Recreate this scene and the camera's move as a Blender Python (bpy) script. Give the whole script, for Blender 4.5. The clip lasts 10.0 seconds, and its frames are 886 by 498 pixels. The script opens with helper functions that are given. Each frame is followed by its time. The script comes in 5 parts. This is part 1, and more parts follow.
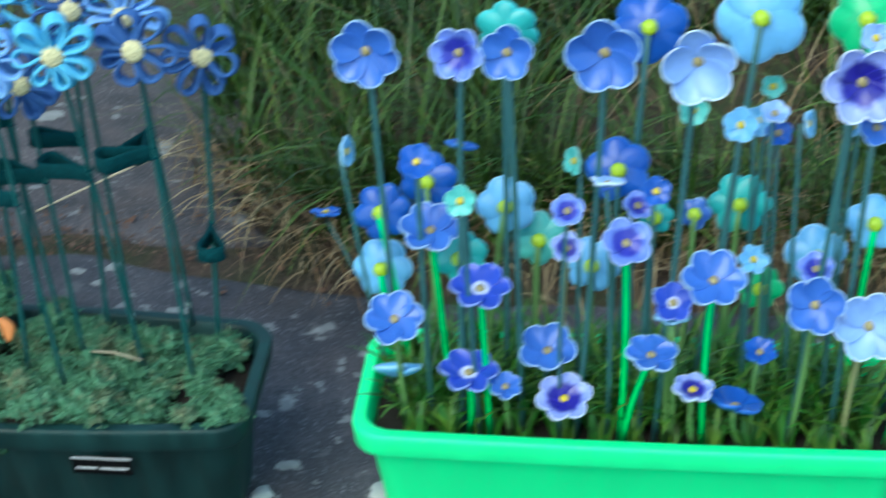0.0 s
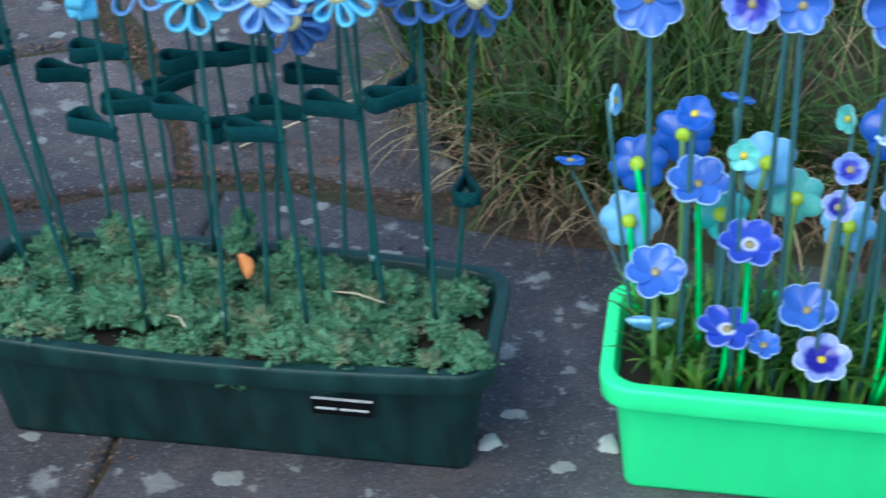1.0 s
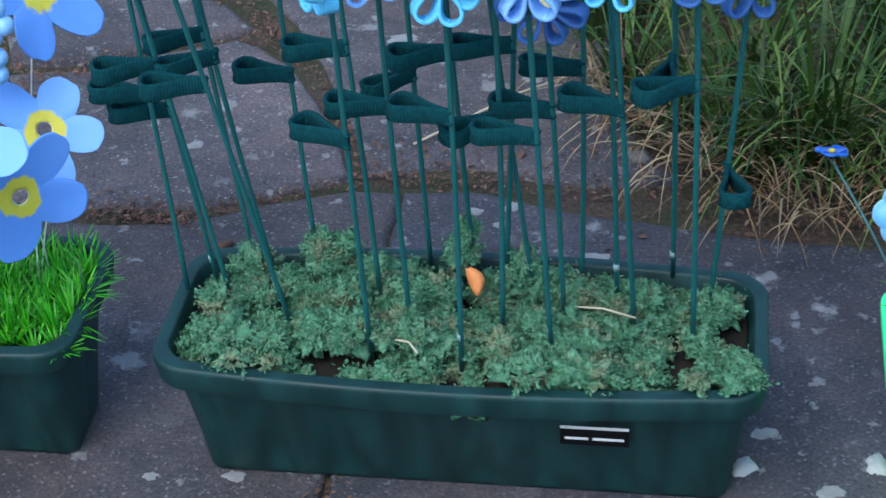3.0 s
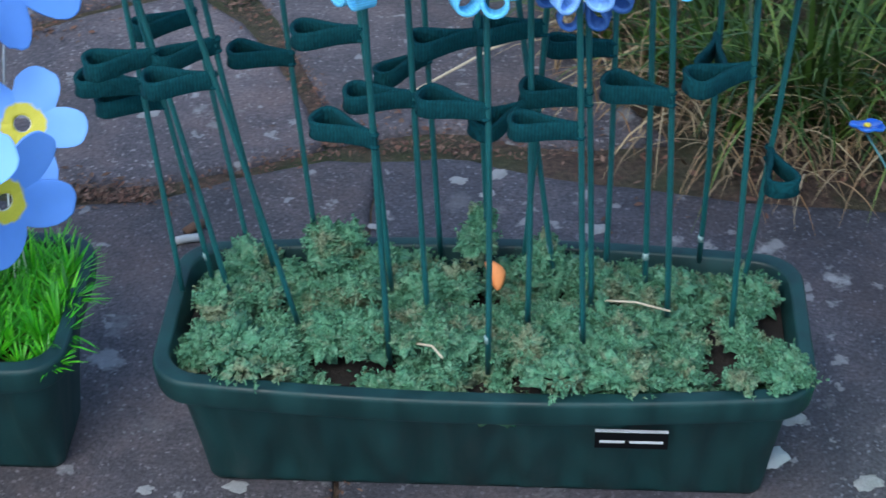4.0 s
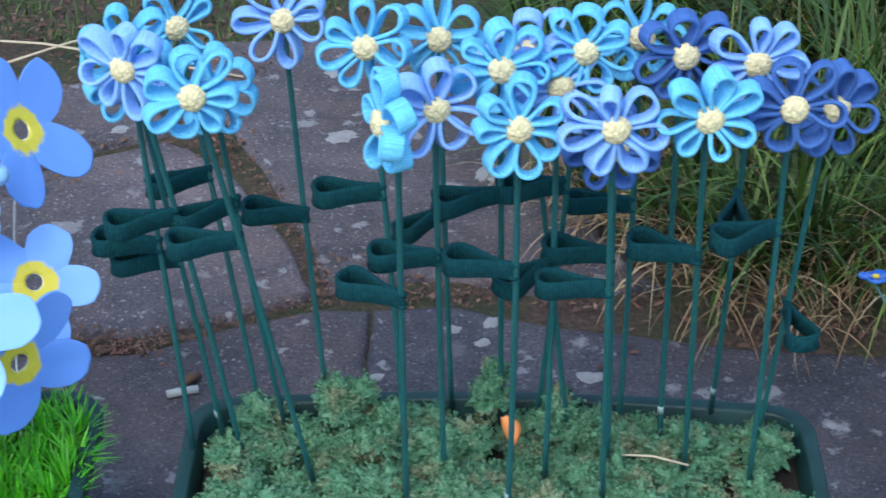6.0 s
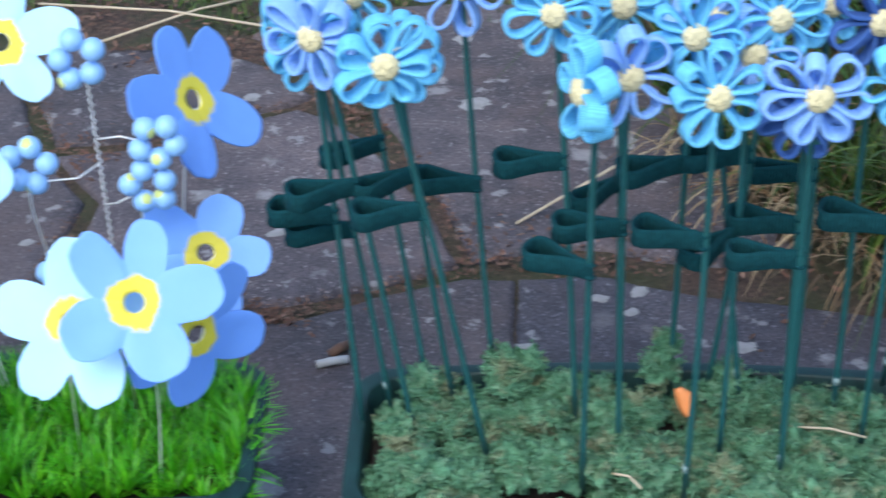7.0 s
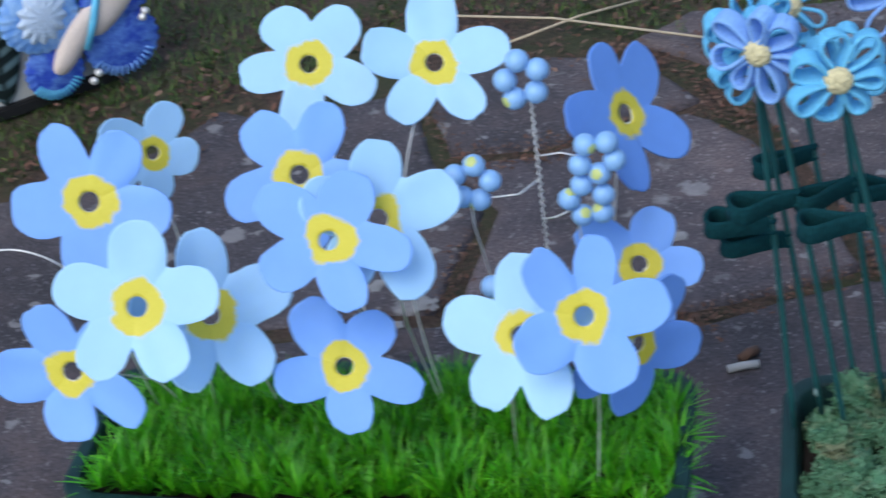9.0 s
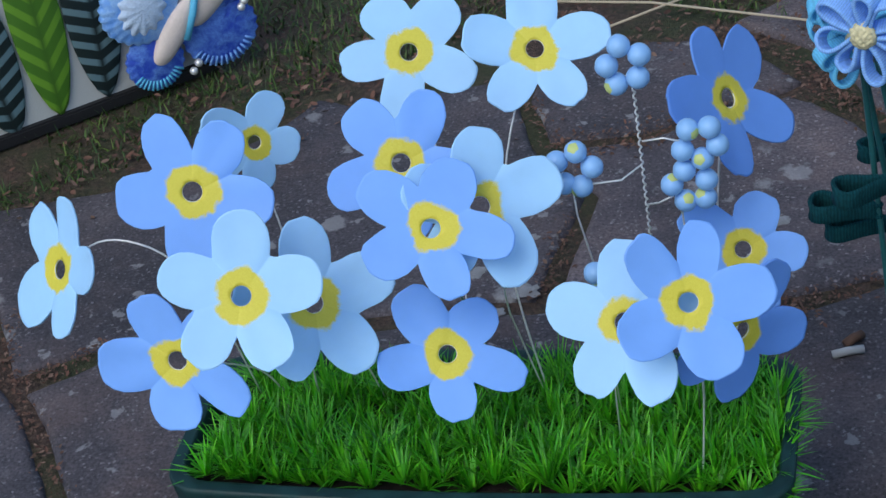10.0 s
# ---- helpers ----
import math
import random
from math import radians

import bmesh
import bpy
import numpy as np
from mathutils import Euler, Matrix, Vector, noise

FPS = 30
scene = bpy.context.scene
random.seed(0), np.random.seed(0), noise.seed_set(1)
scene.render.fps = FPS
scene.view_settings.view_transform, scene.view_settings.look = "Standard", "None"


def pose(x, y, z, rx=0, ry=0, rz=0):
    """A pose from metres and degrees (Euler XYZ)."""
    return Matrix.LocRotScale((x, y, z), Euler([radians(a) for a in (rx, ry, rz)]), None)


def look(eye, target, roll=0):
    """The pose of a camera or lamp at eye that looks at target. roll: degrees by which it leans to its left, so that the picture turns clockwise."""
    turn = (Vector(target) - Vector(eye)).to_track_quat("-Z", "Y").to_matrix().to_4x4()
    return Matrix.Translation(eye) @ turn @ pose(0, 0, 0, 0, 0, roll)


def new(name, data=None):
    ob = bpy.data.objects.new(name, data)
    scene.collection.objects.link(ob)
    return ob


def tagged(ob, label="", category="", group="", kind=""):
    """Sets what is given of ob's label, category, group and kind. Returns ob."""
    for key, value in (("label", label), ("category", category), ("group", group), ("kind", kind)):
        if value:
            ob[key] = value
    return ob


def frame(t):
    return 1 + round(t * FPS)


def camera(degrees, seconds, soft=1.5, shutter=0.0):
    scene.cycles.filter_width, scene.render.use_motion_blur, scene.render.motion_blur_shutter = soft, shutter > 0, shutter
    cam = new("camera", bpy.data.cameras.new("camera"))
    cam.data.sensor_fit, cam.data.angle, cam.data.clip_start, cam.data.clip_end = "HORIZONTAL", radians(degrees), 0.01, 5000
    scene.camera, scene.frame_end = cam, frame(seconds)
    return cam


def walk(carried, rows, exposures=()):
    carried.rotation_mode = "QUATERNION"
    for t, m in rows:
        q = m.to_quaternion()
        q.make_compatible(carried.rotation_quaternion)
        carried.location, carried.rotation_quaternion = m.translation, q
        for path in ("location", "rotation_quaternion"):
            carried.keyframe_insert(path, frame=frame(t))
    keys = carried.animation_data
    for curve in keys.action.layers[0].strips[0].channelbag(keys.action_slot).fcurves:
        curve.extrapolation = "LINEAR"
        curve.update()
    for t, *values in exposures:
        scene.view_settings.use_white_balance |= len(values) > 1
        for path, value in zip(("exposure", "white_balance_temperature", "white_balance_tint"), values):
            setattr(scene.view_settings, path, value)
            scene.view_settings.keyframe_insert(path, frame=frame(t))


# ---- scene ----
cam = camera(24.7, 10.0, shutter=0.55)
PATH = [
    (0, (0.701, -1.82, 1.48), (0.522, -0.125, 0.434), -1.2),
    (0.5, (0.611, -1.805, 1.472), (0.372, -0.142, 0.387), -0.8),
    (1, (0.487, -1.822, 1.467), (0.257, -0.16, 0.379), 0.2),
    (1.5, (0.388, -1.825, 1.461), (0.168, -0.171, 0.36), -0.8),
    (2, (0.32, -1.808, 1.455), (0.082, -0.159, 0.347), -2.0),
    (2.5, (0.26, -1.729, 1.413), (0.005, -0.085, 0.303), -2.6),
    (2.7, (0.257, -1.7, 1.372), (-0.004, -0.044, 0.28), -2.4),
    (3.8, (0.082, -1.488, 1.37), (-0.059, 0.111, 0.177), -0.7),
    (4, (0.058, -1.485, 1.374), (-0.046, 0.114, 0.177), -0.9),
    (4.5, (0.027, -1.485, 1.374), (-0.005, 0.142, 0.212), -1.6),
    (5, (0.008, -1.485, 1.388), (0.006, 0.177, 0.275), -0.7),
    (5.2, (0.004, -1.483, 1.389), (0.005, 0.189, 0.292), -0.3),
    (6.3, (-0.059, -1.462, 1.396), (-0.092, 0.211, 0.3), 0.2),
    (6.5, (-0.079, -1.457, 1.393), (-0.124, 0.21, 0.29), -0.2),
    (7, (-0.144, -1.452, 1.388), (-0.221, 0.2, 0.263), -0.8),
    (7.5, (-0.194, -1.455, 1.391), (-0.36, 0.196, 0.274), -1.6),
    (8, (-0.219, -1.452, 1.393), (-0.441, 0.201, 0.289), -1.6),
    (8.5, (-0.231, -1.461, 1.408), (-0.518, 0.172, 0.29), -4.5),
    (9, (-0.257, -1.474, 1.428), (-0.633, 0.142, 0.312), -7.6),
    (9.5, (-0.264, -1.475, 1.43), (-0.728, 0.123, 0.319), -9.6),
    (10, (-0.263, -1.472, 1.428), (-0.732, 0.121, 0.312), -9.9),
]
EXPOSURE = [(0.0, 1.0, 6200, -15), (1.0, 1.0, 6000, -6), (2.5, 1.08, 5850, 0), (5.2, 1.07, 6150, 4), (6.5, 1.17, 6300, 6), (8.0, 1.03, 6450, 9), (9.0, 0.52, 6400, 8), (10.0, 0.22, 6250, 6)]
walk(cam, [(t, look(eye, target, roll)) for t, eye, target, roll in PATH], EXPOSURE)
# ---- light ----
world = bpy.data.worlds.new("overcast_sky")
world.use_nodes = True
scene.world = world
_n, _l = world.node_tree.nodes, world.node_tree.links
sky = _n.new("ShaderNodeTexSky")
sky.sky_type = "NISHITA"
sky.sun_disc = False
sky.sun_elevation, sky.sun_rotation = radians(52), radians(200)
sky.air_density, sky.dust_density, sky.ozone_density = 1.0, 1.5, 1.5
_l.new(sky.outputs[0], _n["Background"].inputs[0])
_n["Background"].inputs[1].default_value = 0.15
sun = new("sun", bpy.data.lights.new("sun", "SUN"))
sun.data.energy, sun.data.angle, sun.data.color = 1.0, radians(40), (1.0, 0.95, 0.88)
sun.matrix_world = look((-0.8, -1.9, 2.6), (0, 0, 0))
# ---- materials ----
def mat(name, rough=0.6, metal=0.0):
    m = bpy.data.materials.new(name)
    m.use_nodes = True
    b = m.node_tree.nodes["Principled BSDF"]
    b.inputs["Roughness"].default_value, b.inputs["Metallic"].default_value = rough, metal
    return m, m.node_tree.nodes, m.node_tree.links, b


def ramp(n, l, fac, stops, constant=False):
    r = n.new("ShaderNodeValToRGB")
    if constant:
        r.color_ramp.interpolation = "CONSTANT"
    el = r.color_ramp.elements
    while len(el) < len(stops):
        el.new(0.5)
    for e, (p, c) in zip(el, stops):
        e.position, e.color = p, (*c, 1)
    l.new(fac, r.inputs[0])
    return r.outputs[0]


def tex(n, l, kind, scale, vec=None, detail=4.0, rough=0.6):
    t = n.new("ShaderNodeTex" + kind)
    t.inputs["Scale"].default_value = scale
    if kind == "Noise":
        t.inputs["Detail"].default_value, t.inputs["Roughness"].default_value = detail, rough
    if vec is None:
        vec = n.new("ShaderNodeTexCoord").outputs["Object"]
    l.new(vec, t.inputs["Vector"])
    return t


def mix(n, l, fac, a, b, mode="MIX"):
    m = n.new("ShaderNodeMix")
    m.data_type, m.blend_type = "RGBA", mode
    for sock, v in ((m.inputs[0], fac), (m.inputs[6], a), (m.inputs[7], b)):
        if isinstance(v, (int, float)):
            sock.default_value = v
        elif isinstance(v, tuple):
            sock.default_value = (*v, 1)
        else:
            l.new(v, sock)
    return m.outputs[2]


def bump(n, l, b, height, strength=0.3, dist=0.002, normal=None):
    k = n.new("ShaderNodeBump")
    k.inputs["Strength"].default_value, k.inputs["Distance"].default_value = strength, dist
    l.new(height, k.inputs["Height"])
    if normal is not None:
        l.new(normal, k.inputs["Normal"])
    l.new(k.outputs[0], b.inputs["Normal"])
    return k.outputs[0]


def dark(c, f):
    return tuple(v * f for v in c)


def plain(name, col, rough=0.5, scale=60.0, vary=0.25, bumpy=0.15, metal=0.0, big=6.0):
    m, n, l, b = mat(name, rough, metal)
    f = tex(n, l, "Noise", scale, detail=5)
    g = tex(n, l, "Noise", big, detail=3)
    c = mix(n, l, f.outputs[0], dark(col, 1 - vary), dark(col, 1 + vary))
    c = mix(n, l, ramp(n, l, g.outputs[0], [(0.35, (0, 0, 0)), (0.7, (1, 1, 1))]), c, dark(col, 1 - 0.6 * vary))
    l.new(c, b.inputs["Base Color"])
    bump(n, l, b, f.outputs[0], bumpy, 0.002)
    return m


def per_island(name, cols, rough=0.6, trans=0.0):
    """A colour for each loose piece of a mesh, with grain along it."""
    m, n, l, b = mat(name, rough)
    geo = n.new("ShaderNodeNewGeometry")
    k = len(cols)
    c = ramp(n, l, geo.outputs["Random Per Island"], [(i / max(1, k - 1), q) for i, q in enumerate(cols)])
    f = tex(n, l, "Noise", 90.0, detail=3)
    c = mix(n, l, 0.5, c, ramp(n, l, f.outputs[0], [(0.3, (0.55, 0.55, 0.55)), (0.75, (1.0, 1.0, 1.0))]), "MULTIPLY")
    l.new(c, b.inputs["Base Color"])
    if trans:
        b.inputs["Subsurface Weight"].default_value = trans
        b.inputs["Subsurface Scale"].default_value = 0.004
        b.inputs["Subsurface Radius"].default_value = (0.6, 1.0, 0.3)
    return m


def stone_mat():
    m, n, l, b = mat("lichened_stone", 0.85)
    tc = n.new("ShaderNodeTexCoord").outputs["Object"]
    oi = n.new("ShaderNodeObjectInfo")
    big = tex(n, l, "Noise", 3.2, tc, 5)
    mid = tex(n, l, "Noise", 22.0, tc, 6, 0.65)
    fine = tex(n, l, "Noise", 220.0, tc, 4, 0.7)
    c = ramp(n, l, big.outputs[0], [(0.3, (0.036, 0.037, 0.046)), (0.5, (0.066, 0.063, 0.075)), (0.72, (0.13, 0.117, 0.126))])
    c = mix(n, l, 0.55, c, ramp(n, l, mid.outputs[0], [(0.28, (0.3, 0.3, 0.33)), (0.62, (1.05, 1.03, 1.0))]), "MULTIPLY")
    c = mix(n, l, 0.85, c, ramp(n, l, fine.outputs[0], [(0.32, (0.35, 0.35, 0.37)), (0.68, (1.5, 1.46, 1.42))]), "MULTIPLY")
    gr = tex(n, l, "Voronoi", 330.0, tc)
    c = mix(n, l, ramp(n, l, gr.outputs["Color"], [(0.8, (0, 0, 0)), (0.95, (0.55, 0.55, 0.55))]), c, (0.26, 0.26, 0.28))
    dirt = tex(n, l, "Noise", 5.5, tc, 6, 0.7)
    c = mix(n, l, ramp(n, l, dirt.outputs[0], [(0.48, (0, 0, 0)), (0.7, (0.45, 0.45, 0.45))]), c, mix(n, l, fine.outputs[0], (0.035, 0.024, 0.02), (0.15, 0.1, 0.085)))
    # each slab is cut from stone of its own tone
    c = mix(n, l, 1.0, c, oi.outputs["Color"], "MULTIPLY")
    # lichen blotches of two sizes, ragged edges
    warp = tex(n, l, "Noise", 60.0, tc, 4)
    v = n.new("ShaderNodeVectorMath")
    v.operation = "MULTIPLY_ADD"
    v.inputs[1].default_value = (0.045, 0.045, 0.045)
    l.new(warp.outputs["Color"], v.inputs[0])
    l.new(tc, v.inputs[2])
    for scale, lim, strength in ((12.0, 0.2, 0.5), (30.0, 0.22, 0.5), (80.0, 0.16, 0.3)):
        w = tex(n, l, "Voronoi", scale, v.outputs[0])
        w.feature = "F1"
        rag = n.new("ShaderNodeMath")
        rag.operation = "MULTIPLY_ADD"
        rag.inputs[1].default_value = 0.45
        l.new(mid.outputs[0], rag.inputs[0])
        l.new(w.outputs["Distance"], rag.inputs[2])
        spot = ramp(n, l, rag.outputs[0], [(lim + 0.18, (1, 1, 1)), (lim + 0.28, (0, 0, 0))])
        # only some of the cells carry a blotch
        pick = ramp(n, l, w.outputs["Color"], [(0.0, (0, 0, 0)), (0.56, (0, 0, 0)), (0.66, (strength,) * 3)])
        k = mix(n, l, 1.0, spot, pick, "MULTIPLY")
        c = mix(n, l, k, c, mix(n, l, mid.outputs[0], (0.2, 0.2, 0.22), (0.5, 0.5, 0.5)))
    l.new(c, b.inputs["Base Color"])
    h = mix(n, l, 0.5, fine.outputs[0], mid.outputs[0])
    bump(n, l, b, h, 0.7, 0.004)
    return m


def soil_mat():
    m, n, l, b = mat("dark_soil", 0.95)
    tc = n.new("ShaderNodeTexCoord").outputs["Object"]
    f = tex(n, l, "Noise", 130.0, tc, 6, 0.7)
    g = tex(n, l, "Noise", 7.0, tc, 4)
    c = ramp(n, l, f.outputs[0], [(0.3, (0.022, 0.014, 0.01)), (0.55, (0.08, 0.05, 0.036)), (0.75, (0.16, 0.11, 0.08))])
    c = mix(n, l, ramp(n, l, g.outputs[0], [(0.42, (0, 0, 0)), (0.62, (0.75, 0.75, 0.75))]), c, mix(n, l, f.outputs[0], (0.015, 0.025, 0.008), (0.05, 0.07, 0.02)))
    l.new(c, b.inputs["Base Color"])
    bump(n, l, b, f.outputs[0], 1.0, 0.006)
    return m


def planter_mat(name, col, rough, streak=0.2, gloss=0.5):
    """Moulded plastic with scuffs and faint upright streaks: flute shading put into the colour."""
    m, n, l, b = mat(name, rough)
    tc = n.new("ShaderNodeTexCoord").outputs["Object"]
    mp = n.new("ShaderNodeMapping")
    mp.inputs["Scale"].default_value = (30, 30, 0.3)
    l.new(tc, mp.inputs[0])
    st = tex(n, l, "Noise", 1.0, mp.outputs[0], 5)
    sc = tex(n, l, "Noise", 160.0, tc, 4)
    b.inputs["Specular IOR Level"].default_value = gloss
    c = mix(n, l, ramp(n, l, st.outputs[0], [(0.38, (0, 0, 0)), (0.66, (1, 1, 1))]), dark(col, 1 - streak), dark(col, 1 + streak))
    c = mix(n, l, ramp(n, l, sc.outputs[0], [(0.62, (0, 0, 0)), (0.8, (0.25, 0.25, 0.25))]), c, tuple(min(1, 0.4 * v + 0.06) for v in col))
    l.new(c, b.inputs["Base Color"])
    r = ramp(n, l, st.outputs[0], [(0.3, (rough - 0.1,) * 3), (0.7, (rough + 0.15,) * 3)])
    l.new(r, b.inputs["Roughness"])
    bump(n, l, b, sc.outputs[0], 0.12, 0.001)
    return m


def felt_mat(name, col, scale=900.0, stitch=0.0, depth=1.0):
    """Knitted or felted wool: small ribs and fuzz."""
    m, n, l, b = mat(name, 0.95)
    tc = n.new("ShaderNodeTexCoord").outputs["Object"]
    v = tex(n, l, "Voronoi", scale * 0.45, tc)
    f = tex(n, l, "Noise", scale * 0.25, tc, 4)
    c = mix(n, l, v.outputs["Distance"], dark(col, 1 + 0.25 * depth), dark(col, 1 - 0.5 * depth))
    c = mix(n, l, f.outputs[0], c, dark(col, 0.85))
    l.new(c, b.inputs["Base Color"])
    b.inputs["Specular IOR Level"].default_value = 0.12
    h = v.outputs["Distance"]
    if stitch:
        w = tex(n, l, "Wave", stitch, tc)
        w.inputs["Distortion"].default_value, w.inputs["Detail"].default_value, w.inputs["Detail Scale"].default_value = 2.5, 2.0, 2.0
        # Stitch grooves are darkened in the colour, standing in for their shade.
        c = mix(n, l, 0.55, c, ramp(n, l, w.outputs[0], [(0.1, (1 - 0.55 * depth,) * 3), (0.7, (1 + 0.25 * depth,) * 3)]), "MULTIPLY")
        l.new(c, b.inputs["Base Color"])
        h = mix(n, l, 0.5 * depth, h, w.outputs[0])
    bump(n, l, b, h, 0.75 * depth + 0.05, 0.0018)
    return m


def clay_mat(name, base, edge, streak=None, ring=None):
    """Glazed clay: u runs from the flower's middle outwards, v from the petal's middle to its lip."""
    m, n, l, b = mat(name, 0.3)
    uv = n.new("ShaderNodeUVMap").outputs[0]
    sep = n.new("ShaderNodeSeparateXYZ")
    l.new(uv, sep.inputs[0])
    oi = n.new("ShaderNodeObjectInfo")
    f = tex(n, l, "Noise", 70.0, None, 4)
    g = tex(n, l, "Noise", 260.0, None, 3)
    c = mix(n, l, f.outputs[0], dark(base, 0.7), dark(base, 1.25))
    c = mix(n, l, 0.6, c, ramp(n, l, oi.outputs["Random"], [(0.0, (0.72, 0.76, 0.84)), (1.0, (1.2, 1.15, 1.08))]), "MULTIPLY")
    if streak:
        rag = n.new("ShaderNodeMath")
        rag.operation = "MULTIPLY_ADD"
        rag.inputs[1].default_value = 0.3
        l.new(f.outputs[0], rag.inputs[0])
        l.new(sep.outputs[0], rag.inputs[2])
        c = mix(n, l, ramp(n, l, rag.outputs[0], [(0.68, (1, 1, 1)), (0.86, (0, 0, 0))]), c, streak)
    if ring:
        c = mix(n, l, ramp(n, l, sep.outputs[0], [(0.24, (1, 1, 1)), (0.34, (0, 0, 0))]), c, ring)
    lip = n.new("ShaderNodeMath")
    lip.operation = "MULTIPLY_ADD"
    lip.inputs[1].default_value = 0.12
    l.new(g.outputs[0], lip.inputs[0])
    l.new(sep.outputs[1], lip.inputs[2])
    # Pale lip: white glaze, with the sky's gleam on it put into the colour.
    c = mix(n, l, ramp(n, l, lip.outputs[0], [(0.97, (0, 0, 0)), (1.05, (0.9, 0.9, 0.9))]), c, edge)
    l.new(c, b.inputs["Base Color"])
    bump(n, l, b, f.outputs[0], 0.2, 0.002)
    return m


def foam_mat(name, col):
    """Craft foam or card, sprayed yellow round the middle with a soft, uneven edge."""
    m, n, l, b = mat(name, 0.55)
    uv = n.new("ShaderNodeUVMap").outputs[0]
    sep = n.new("ShaderNodeSeparateXYZ")
    l.new(uv, sep.inputs[0])
    oi = n.new("ShaderNodeObjectInfo")
    off = n.new("ShaderNodeVectorMath")
    off.operation = "ADD"
    l.new(n.new("ShaderNodeTexCoord").outputs["Object"], off.inputs[0])
    l.new(oi.outputs["Random"], off.inputs[1])
    w = tex(n, l, "Noise", 38.0, off.outputs[0], 3)
    sp = tex(n, l, "Noise", 700.0, off.outputs[0], 2)
    ad = n.new("ShaderNodeMath")
    ad.operation = "MULTIPLY_ADD"
    ad.inputs[1].default_value = 0.34
    l.new(w.outputs[0], ad.inputs[0])
    l.new(sep.outputs[0], ad.inputs[2])
    ad2 = n.new("ShaderNodeMath")
    ad2.operation = "MULTIPLY_ADD"
    ad2.inputs[1].default_value = 0.06
    l.new(sp.outputs[0], ad2.inputs[0])
    l.new(ad.outputs[0], ad2.inputs[2])
    base = mix(n, l, w.outputs[0], dark(col, 0.93), dark(col, 1.06))
    yel = mix(n, l, sp.outputs[0], (0.62, 0.52, 0.03), (0.75, 0.68, 0.08))
    c = mix(n, l, ramp(n, l, ad2.outputs[0], [(0.495, (1, 1, 1)), (0.54, (0, 0, 0))]), base, yel)
    l.new(c, b.inputs["Base Color"])
    bump(n, l, b, sp.outputs[0], 0.06, 0.001)
    return m


